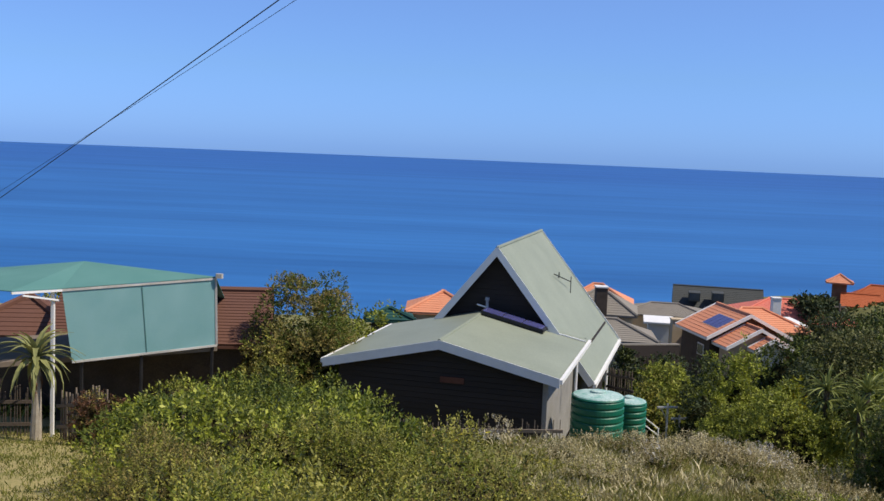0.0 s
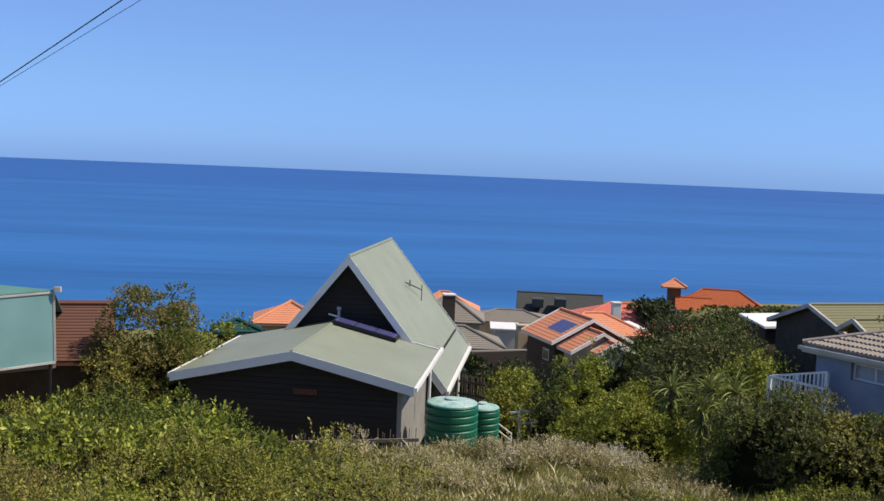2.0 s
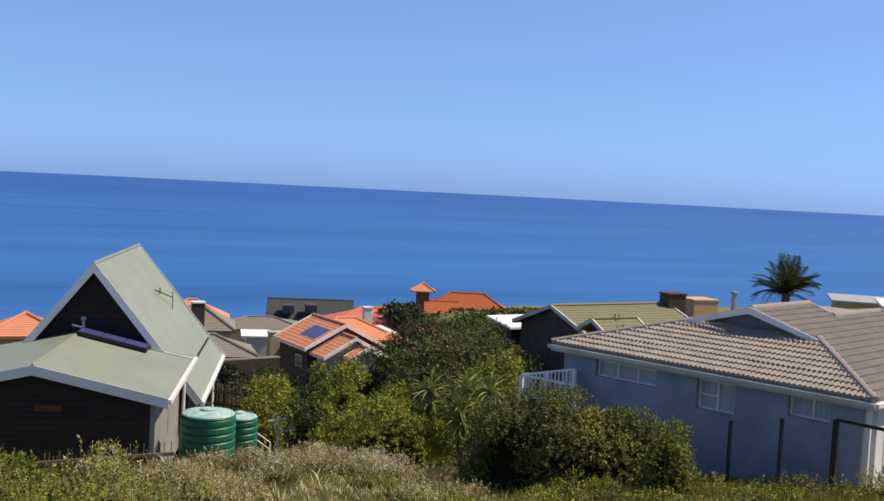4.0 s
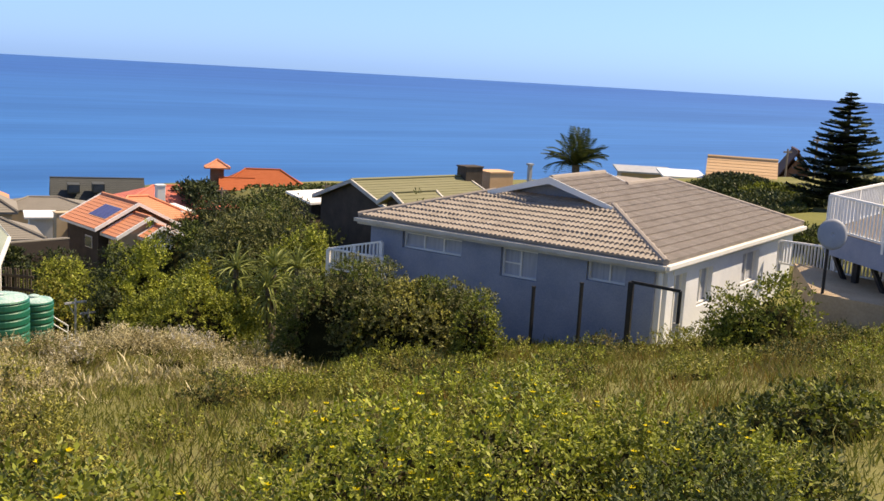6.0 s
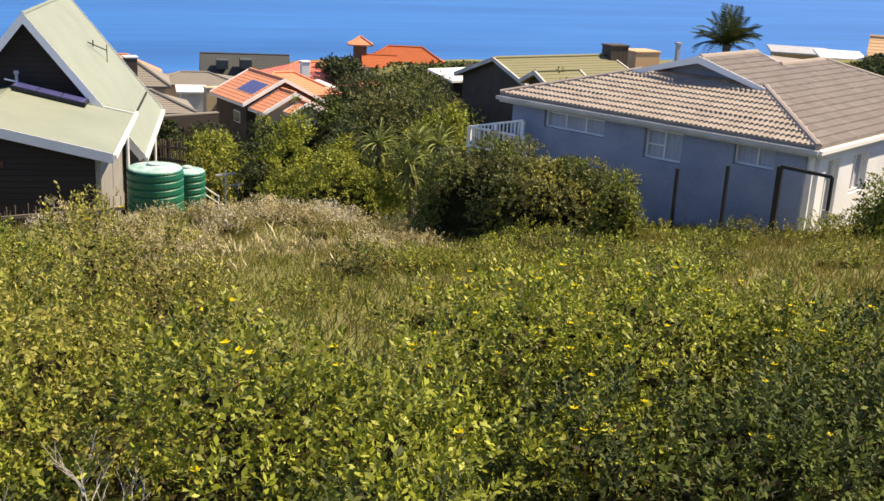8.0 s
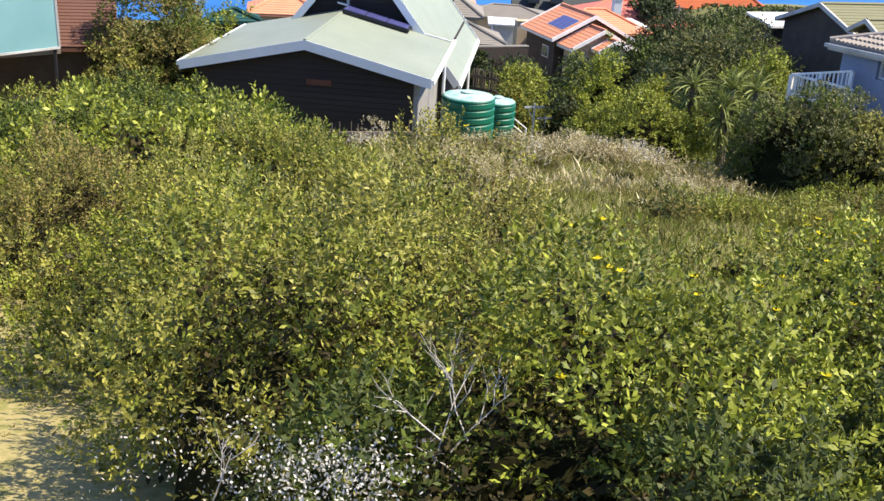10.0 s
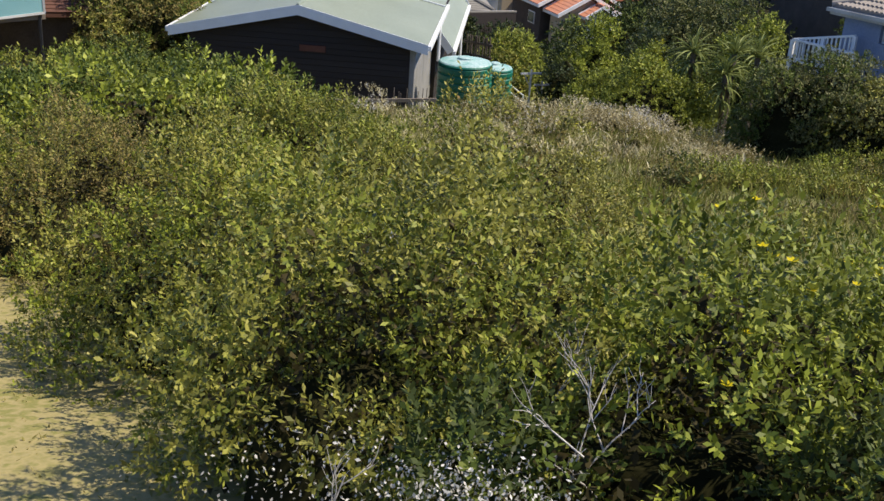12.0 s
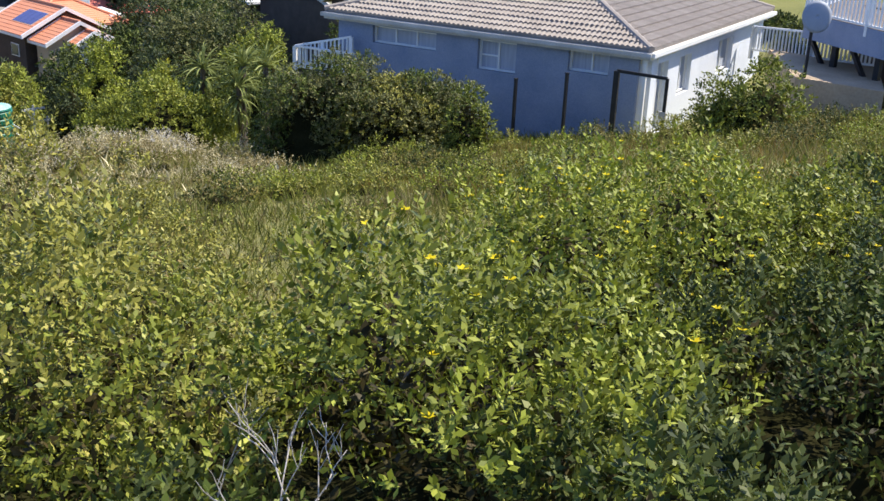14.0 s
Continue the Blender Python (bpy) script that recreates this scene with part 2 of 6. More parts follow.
lf_light = leafmat("light_green_leaves", [(0.09, 0.11, 0.018), (0.20, 0.235, 0.036), (0.34, 0.375, 0.062), (0.52, 0.53, 0.13)], 0.3)
lf_grey = leafmat("grey_green_leaves", [(0.05, 0.056, 0.021), (0.105, 0.115, 0.042), (0.18, 0.185, 0.072), (0.28, 0.27, 0.12)], 0.2)
lf_yellow = leafmat("yellow_green_leaves", [(0.09, 0.10, 0.010), (0.22, 0.21, 0.02), (0.40, 0.34, 0.03)], 0.35)
lf_brown = leafmat("autumn_tinged_leaves", [(0.07, 0.068, 0.02), (0.165, 0.15, 0.042), (0.28, 0.24, 0.075), (0.33, 0.22, 0.085)], 0.25)
lf_blue = leafmat("black_green_needles", [(0.022, 0.034, 0.017), (0.05, 0.068, 0.032), (0.09, 0.112, 0.055)], 0.15)
lf_yucca = leafmat("sword_leaves", [(0.08, 0.11, 0.03), (0.20, 0.235, 0.07), (0.42, 0.43, 0.17)], 0.15)
lf_aloe = leafmat("aloe_leaves", [(0.10, 0.11, 0.045), (0.21, 0.22, 0.085), (0.36, 0.35, 0.15)], 0.15)
dry_leaf = leafmat("dry_brown_leaves", [(0.06, 0.03, 0.02), (0.14, 0.07, 0.04), (0.20, 0.11, 0.06)], 0.2)
gr_green = leafmat("green_grass", [(0.062, 0.075, 0.016), (0.125, 0.143, 0.028), (0.19, 0.198, 0.044), (0.28, 0.255, 0.078)], 0.35)
gr_dry = leafmat("dry_grass", [(0.12, 0.10, 0.035), (0.22, 0.18, 0.07), (0.34, 0.27, 0.13)], 0.35)
turf_m = leafmat("short_turf_blades", [(0.22, 0.20, 0.06), (0.33, 0.29, 0.09), (0.46, 0.38, 0.15)], 0.4)
gr_rust = leafmat("rust_tinged_grass", [(0.12, 0.075, 0.02), (0.22, 0.13, 0.035), (0.17, 0.17, 0.035)], 0.3)
bleached = leafmat("bleached_grey_leaves", [(0.24, 0.23, 0.19), (0.48, 0.46, 0.40), (0.80, 0.77, 0.70)], 0.2)
silver = leafmat("silver_shrublet", [(0.22, 0.19, 0.09), (0.47, 0.41, 0.23), (0.80, 0.71, 0.46)], 0.3)
petal = leafmat("yellow_petals", [(0.55, 0.42, 0.01), (0.75, 0.62, 0.03)], 0.3)
# inner leaves: dark colour standing in for shade between the clumps
lf_inner = leafmat("shade_dark_inner_leaves", [(0.02, 0.018, 0.008), (0.045, 0.038, 0.014), (0.08, 0.062, 0.024)], 0.15)
# core colour kept near black: it paints the shade inside the shrubs
core_m = mat("shade_dark_twig_filler", (0.012, 0.013, 0.005), (0.032, 0.030, 0.013), scale=3, rough=1, fine=20, bump=0.2, spec=0)


# ---- mesh helpers ----
class Geo:
    def __init__(self):
        self.v, self.f = [], []

    def add(self, vs, fs):
        o = len(self.v)
        self.v += [tuple(p) for p in vs]
        self.f += [tuple(i + o for i in q) for q in fs]
        return self

    def box(self, x0, y0, z0, x1, y1, z1, b=0.0):
        """A box, with its edges cut by b."""
        if b <= 0:
            vs = [(x, y, z) for z in (z0, z1) for y in (y0, y1) for x in (x0, x1)]
            return self.add(vs, [(0, 2, 3, 1), (4, 5, 7, 6), (0, 1, 5, 4), (2, 6, 7, 3), (0, 4, 6, 2), (1, 3, 7, 5)])
        ring = lambda z, k: [(x0 + k, y0, z), (x1 - k, y0, z), (x1, y0 + k, z), (x1, y1 - k, z), (x1 - k, y1, z), (x0 + k, y1, z), (x0, y1 - k, z), (x0, y0 + k, z)]
        vs = ring(z0, b) + ring(z1, b)
        return self.add(vs, [tuple(range(7, -1, -1)), tuple(range(8, 16))] + [(i, (i + 1) % 8, 8 + (i + 1) % 8, 8 + i) for i in range(8)])

    def slab(self, poly, down):
        """A flat polygon with thickness, straight down."""
        n = len(poly)
        vs = [Vector(p) for p in poly]
        nz = (vs[1] - vs[0]).cross(vs[2] - vs[0]).z
        if nz < 0:
            vs.reverse()
        lo = [p - Vector((0, 0, down)) for p in vs]
        return self.add(vs + lo, [tuple(range(n)), tuple(range(2 * n - 1, n - 1, -1))] + [(i, n + i, n + (i + 1) % n, (i + 1) % n) for i in range(n)])

    def prism(self, poly, d):
        """A flat polygon pushed along the vector d."""
        n, d = len(poly), Vector(d)
        vs = [Vector(p) for p in poly]
        nn = (vs[1] - vs[0]).cross(vs[2] - vs[0])
        if nn.dot(d) > 0:
            vs.reverse()
        return self.add(vs + [p + d for p in vs], [tuple(range(n)), tuple(range(2 * n - 1, n - 1, -1))] + [(i, n + i, n + (i + 1) % n, (i + 1) % n) for i in range(n)])

    def beam(self, a, b, w, h):
        """A straight bar from a to b, w across and h high."""
        a, b = Vector(a), Vector(b)
        d = (b - a).normalized()
        s = d.cross(Vector((0, 0, 1)))
        s = Vector((1, 0, 0)) if s.length < 1e-3 else s.normalized()
        t = s.cross(d)
        o = [s * (i * w / 2) + t * (j * h / 2) for i, j in ((-1, -1), (1, -1), (1, 1), (-1, 1))]
        return self.add([a + k for k in o] + [b + k for k in o], [(3, 2, 1, 0), (4, 5, 6, 7)] + [(i, (i + 1) % 4, 4 + (i + 1) % 4, 4 + i) for i in range(4)])

    def tube(self, pts, rads, n=6):
        pts = [Vector(p) for p in pts]
        base = len(self.v)
        for i, p in enumerate(pts):
            d = (pts[min(i + 1, len(pts) - 1)] - pts[max(i - 1, 0)]).normalized()
            s = d.orthogonal().normalized()
            t = d.cross(s)
            for k in range(n):
                a = math.tau * k / n
                self.v.append(tuple(p + (s * math.cos(a) + t * math.sin(a)) * rads[i]))
        for i in range(len(pts) - 1):
            for k in range(n):
                q = base + i * n
                self.f.append((q + k, q + (k + 1) % n, q + n + (k + 1) % n, q + n + k))
        self.f.append(tuple(range(base + n - 1, base - 1, -1)))
        self.f.append(tuple(range(base + (len(pts) - 1) * n, base + len(pts) * n)))
        return self

    def lathe(self, prof, n=32, cx=0, cy=0):
        """A turned body from (radius, height) pairs, closed at both ends."""
        base = len(self.v)
        for r, z in prof:
            for k in range(n):
                a = math.tau * k / n
                self.v.append((cx + r * math.cos(a), cy + r * math.sin(a), z))
        for i in range(len(prof) - 1):
            for k in range(n):
                q = base + i * n
                self.f.append((q + k, q + (k + 1) % n, q + n + (k + 1) % n, q + n + k))
        self.f.append(tuple(range(base + n - 1, base - 1, -1)))
        self.f.append(tuple(range(base + (len(prof) - 1) * n, base + len(prof) * n)))
        return self

    def mesh(self, name, m, smooth=False):
        me = bpy.data.meshes.new(name)
        me.from_pydata(self.v, [], self.f)
        me.materials.append(m)
        if smooth:
            me.polygons.foreach_set("use_smooth", [True] * len(me.polygons))
        me.update()
        return me


def part(name, geo, m, parent, label="", smooth=False, kind=""):
    ob = new(name, geo.mesh(name, m, smooth))
    ob.parent = parent
    return tagged(ob, label, kind=kind)


def thing(name, m, label, category, group="", kind=""):
    ob = new(name)
    ob.empty_display_size = 0.3
    ob.matrix_world = m
    return tagged(ob, label, category, group, kind)


def tri_mesh(name, co, m, quads=True):
    """A mesh from an array of separate four-cornered leaves, shape (n, 4, 3)."""
    n = len(co)
    me = bpy.data.meshes.new(name)
    me.vertices.add(n * 4)
    me.vertices.foreach_set("co", np.asarray(co, dtype=np.float32).ravel())
    me.loops.add(n * 4)
    me.loops.foreach_set("vertex_index", np.arange(n * 4, dtype=np.int32))
    me.polygons.add(n)
    me.polygons.foreach_set("loop_start", np.arange(0, n * 4, 4, dtype=np.int32))
    me.polygons.foreach_set("loop_total", np.full(n, 4, dtype=np.int32))
    me.materials.append(m)
    me.update(calc_edges=True)
    return me


# ---- ground and sea ----
def smooth(a, b, x):
    t = min(1, max(0, (x - a) / (b - a)))
    return t * t * (3 - 2 * t)


def gz(x, y):
    """Height of the ground."""
    if y < 0:
        z = -2.2 + 0.05 * -y
    elif y < 30:
        z = -2.2 - 0.22 * y
    elif y < 90:
        z = -8.8 - 0.17 * (y - 30)
    elif y < 160:
        z = -19.0 - 0.10 * (y - 90)
    else:
        z = -26.0 - 0.17 * (y - 160)
    z -= 0.02 * max(-20, min(x, 40))
    z += 0.12 * max(0, min(y, 60)) * smooth(22, 42, x) * (1 - 0.8 * smooth(34, 48, y) * (1 - smooth(40, 52, x)))
    z += 0.8 * math.exp(-((x - 3.5) / 7) ** 2 - ((y - 26.5) / 3.2) ** 2)
    return z + 0.12 * noise.noise(Vector((x * 0.35, y * 0.35, 0))) + 0.03 * noise.noise(Vector((x * 1.7, y * 1.7, 3)))


def steps(*spans):
    out = []
    for a, b, s in spans:
        out += [a + s * i for i in range(int(round((b - a) / s)))]
    return out + [spans[-1][1]]


def build_ground():
    xs = steps((-400, -60, 20), (-60, -16, 2), (-16, 34, 0.5), (34, 90, 2), (90, 500, 20))
    ys = steps((-400, -20, 20), (-20, 0, 1), (0, 34, 0.5), (34, 100, 2), (100, 340, 8))
    g = Geo()
    for y in ys:
        for x in xs:
            g.v.append((x, y, gz(x, y)))
    w = len(xs)
    for j in range(len(ys) - 1):
        for i in range(w - 1):
            q = j * w + i
            g.f.append((q, q + 1, q + w + 1, q + w))
    tagged(new("ground", g.mesh("ground", soil, True)), "sloping sandy ground with dry grass", "ground", kind="structure")
    s = Geo()
    n = 96
    for r in (60, 300, 700, 1500, 3000, 4900):
        for k in range(n):
            a = math.pi * k / (n - 1)
            s.v.append((r * math.cos(a) * 1.0, 200 + r * math.sin(a) if r < 4000 else r * math.sin(a), -43))
    for i in range(5):
        for k in range(n - 1):
            s.f.append((i * n + k, (i + 1) * n + k, (i + 1) * n + k + 1, i * n + k + 1))
    s.f.append(tuple(range(n)))
    tagged(new("water", s.mesh("water", sea_m)), "deep blue open sea with faint ripples", "sea", kind="structure")


build_ground()


# ---- the dark timber house: garage wing and steep main roof ----
def frame_xy(cx, cy, ux, uy, z=0):
    """Pose with local y along (ux, uy) and local x to its right."""
    return pose(cx, cy, z, 0, 0, math.degrees(math.atan2(-ux, uy)))


def build_timber_house():
    h = thing("house", frame_xy(0.151, 31.769, 0.249, 0.968), "dark timber house with sage green roofs and white fascias", "house")
    E, A, hw, zf = -6.53, -5.69, 3.634, -9.6
    L = 6.82
    # garage walls
    w = hw - 0.38
    rise = (A - E) / hw
    zt = lambda x: A - rise * abs(x) - 0.12
    front = [(-w, 0.35, zf), (w, 0.35, zf), (w, 0.35, zt(w)), (0, 0.35, zt(0)), (-w, 0.35, zt(w))]
    part("wall", Geo().prism(front, (0, 0.15, 0)), black_wood, h, "dark stained gable wall")
    # horizontal boards on the gable wall
    z, k = zf + 0.9, 0
    while z < A - 0.2:
        half = w if z + 0.16 < zt(w) else max(0.05, (zt(0) - z - 0.17) / rise)
        if half > 0.2:
            part("plank", Geo().prism([(-half, 0.335, z + 0.155), (half, 0.335, z + 0.155), (half, 0.315, z), (-half, 0.315, z)], (0, 0.02, 0)), black_wood, h)
        z += 0.165
    part("wall", Geo().box(w - 0.15, 0.51, zf, w, L, zt(w)), grey_plaster, h, "grey plastered side wall")
    part("wall", Geo().box(-w, 0.51, zf, -w + 0.15, L, zt(w)), black_wood, h)
    part("corner_pier", Geo().box(w - 0.12, 0.30, zf, w + 0.04, 0.50, zt(w) - 0.02, 0.02), grey_plaster, h)
    # garage roof
    for s in (-1, 1):
        poly = [(0, 0, A), (s * hw, 0, E), (s * hw, L + 0.5, E), (0, L, A)]
        part("roof", Geo().slab(poly, 0.06), sage, h, "sage green sheet roof")
        fas = [(0, -0.03, A + 0.02), (s * (hw + 0.03), -0.03, E + 0.02), (s * (hw + 0.03), -0.03, E - 0.26), (0, -0.03, A - 0.26)]
        part("fascia", Geo().prism(fas, (0, 0.025, 0)), white, h, "white barge board")
        part("gutter", Geo().beam((s * (hw + 0.06), 0.0, E - 0.08), (s * (hw + 0.06), L + 0.5, E - 0.08), 0.1, 0.13), white, h)
    part("ridge_cap", Geo().tube([(0, -0.02, A + 0.01), (0, L, A + 0.01)], [0.05, 0.05], 6), sage, h)
    # steep main roof
    Z, F, hx, x0, Y0, Y1 = -3.39, -7.97, 3.624, 0.349, L, L + 9.46
    st = (Z - F) / hx
    for s in (-1, 1):
        poly = [(x0, Y0 - 0.35, Z), (x0 + s * hx, Y0 - 0.35, F), (x0 + s * hx, Y1, F), (x0, Y1, Z)]
        part("roof", Geo().slab(poly, 0.1), sage, h, "steep sage green roof slope")
        for yy in (Y0 - 0.38, Y1 + 0.002):
            q = [(x0, yy, Z + 0.06), (x0 + s * (hx + 0.06), yy, F + 0.06), (x0 + s * (hx + 0.02) - s * 0.16, yy, F - 0.10), (x0, yy, Z - 0.30)]
            part("fascia", Geo().prism(q, (0, 0.03, 0)), white, h, "white barge board")
        part("gutter", Geo().beam((x0 + s * (hx + 0.05), Y0 - 0.35, F - 0.05), (x0 + s * (hx + 0.05), Y1, F - 0.05), 0.12, 0.14), white, h)
        part("wall", Geo().box(*((x0 + 2.9, Y0, -11.8, x0 + 3.05, Y1 - 0.3, F + 0.8) if s > 0 else (x0 - 3.05, Y0, -11.8, x0 - 2.9, Y1 - 0.3, F + 0.8))), black_wood, h)
    part("ridge_cap", Geo().tube([(x0, Y0 - 0.36, Z + 0.01), (x0, Y1, Z + 0.01)], [0.06, 0.06], 6), sage, h)
    gx = 3.05
    for yy in (Y0 + 0.2, Y1 - 0.45):
        q = [(x0 - gx, yy, -11.8), (x0 + gx, yy, -11.8), (x0 + gx, yy, Z - 0.12 - st * gx), (x0, yy, Z - 0.12), (x0 - gx, yy, Z - 0.12 - st * gx)]
        part("wall", Geo().prism(q, (0, 0.12, 0)), black_wood, h, "dark boarded gable")
    z = A - 0.3
    while z < Z - 0.5:
        half = (Z - 0.12 - z - 0.17) / st
        part("plank", Geo().prism([(x0 - half, Y0 + 0.185, z + 0.165), (x0 + half, Y0 + 0.185, z + 0.165), (x0 + half, Y0 + 0.16, z), (x0 - half, Y0 + 0.16, z)], (0, 0.02, 0)), black_wood, h)
        z += 0.175
    part("flashing", Geo().beam((2.1, L - 0.36, A - rise * 2.1 + 0.03), (hw, L - 0.2, E + 0.03), 0.07, 0.03), white, h, "white roof flashing")
    # flue and roof bracket
    part("vent_pipe", Geo().tube([(0.05, L - 0.25, A), (0.05, L - 0.25, A + 0.42)], [0.05, 0.05], 10), grey_metal, h)
    part("vent_cap", Geo().tube([(0.05, L - 0.25, A + 0.40), (0.05, L - 0.25, A + 0.50)], [0.09, 0.07], 10), grey_metal, h)
    xa = x0 + 1.35
    za = Z - st * 1.35
    part("aerial_bracket", Geo().beam((xa, Y0 + 6.0, za + 0.05), (xa, Y0 + 6.0, za + 0.30), 0.04, 0.04).beam((xa - 0.1, Y0 + 5.3, za + 0.28), (xa + 0.45, Y0 + 6.4, za - 0.12), 0.035, 0.035).beam((xa + 0.45, Y0 + 6.4, za - 0.6), (xa + 0.45, Y0 + 6.4, za + 0.1), 0.03, 0.03), steel_dark, h)
    part("roof_bracket", Geo().box(x0 + 2.95, Y0 + 2.0, Z - st * 2.95, x0 + 3.03, Y0 + 2.15, Z - st * 2.95 + 0.35), steel_dark, h)
    # downpipes into the tanks
    part("downpipe", Geo().tube([(hw + 0.08, 3.5, E - 0.1), (hw + 0.08, 3.5, E - 1.15)], [0.05, 0.05], 8), white, h)
    part("downpipe", Geo().tube([(x0 + hx + 0.05, Y0 + 4.0, F - 0.05), (x0 + hx + 0.05, Y0 + 4.0, F - 1.6)], [0.055, 0.055], 8), white, h)
    part("sign_plate", Geo().box(0.0, 0.27, -7.0, 0.75, 0.31, -6.82, 0.01), red_plate, h, "faded red name plate, unreadable")
    # solar collector lying on the garage roof
    c = thing("solar_water_heater", h.matrix_world @ pose(1.15, L - 0.62, A - rise * 1.15 + 0.13, 0, math.degrees(math.atan(rise)), 0), "dark blue solar collector lying on the sage roof", "solar heater")
    part("collector_frame", Geo().box(-1.15, -0.58, -0.08, 1.15, 0.42, 0.03, 0.02), steel_dark, c)
    for i in range(3):
        part("collector_glass", Geo().box(-1.1 + i * 0.735, -0.54, 0.03, -0.40 + i * 0.735, 0.38, 0.045), pv_glass, c)
    part("pipe", Geo().tube([(-1.5, 0.3, 0.03), (-1.15, 0.3, 0.03), (-1.1, 0.3, 0.06)], [0.03, 0.03, 0.03], 8), white, c)
    return h


timber = build_timber_house()


def water_tank(x, y, z, r, ht, label):
    t = thing("water_tank", pose(x, y, z), label, "water tank", "rainwater tanks")
    prof, n = [(r * 0.96, 0)], 9
    for i in range(n):
        a, b = ht * i / n, ht * (i + 1) / n
        prof += [(r, a + 0.03), (r, b - 0.06), (r - 0.035, b - 0.03)]
    prof += [(r, ht), (r * 0.97, ht + 0.04)]
    part("body", Geo().lathe(prof, 40), tank_green, t, smooth=False)
    part("top", Geo().lathe([(r * 0.97, ht + 0.03), (r * 0.92, ht + 0.07), (r * 0.55, ht + 0.11), (r * 0.3, ht + 0.13)], 40), tank_dust, t, "sun-bleached domed top")
    part("lid", Geo().lathe([(r * 0.28, ht + 0.12), (r * 0.28, ht + 0.18), (r * 0.2, ht + 0.20)], 24), tank_dust, t)
    return t


water_tank(5.0, 31.9, -9.2, 0.80, 1.98, "large ribbed green plastic rainwater tank beside the garage")
water_tank(6.15, 33.0, -9.35, 0.55, 1.75, "smaller ribbed green plastic rainwater tank beside the larger one")


# ---- the pale blue house with the concrete tile roof ----
BU, BW, BC = Vector((-0.3857, 0.9226, 0)), Vector((0.9226, 0.3857, 0)), Vector((19.85, 21.49, -5.107))


def bp(u, w, z=0.0):
    return BC + BU * u + BW * w + Vector((0, 0, z))


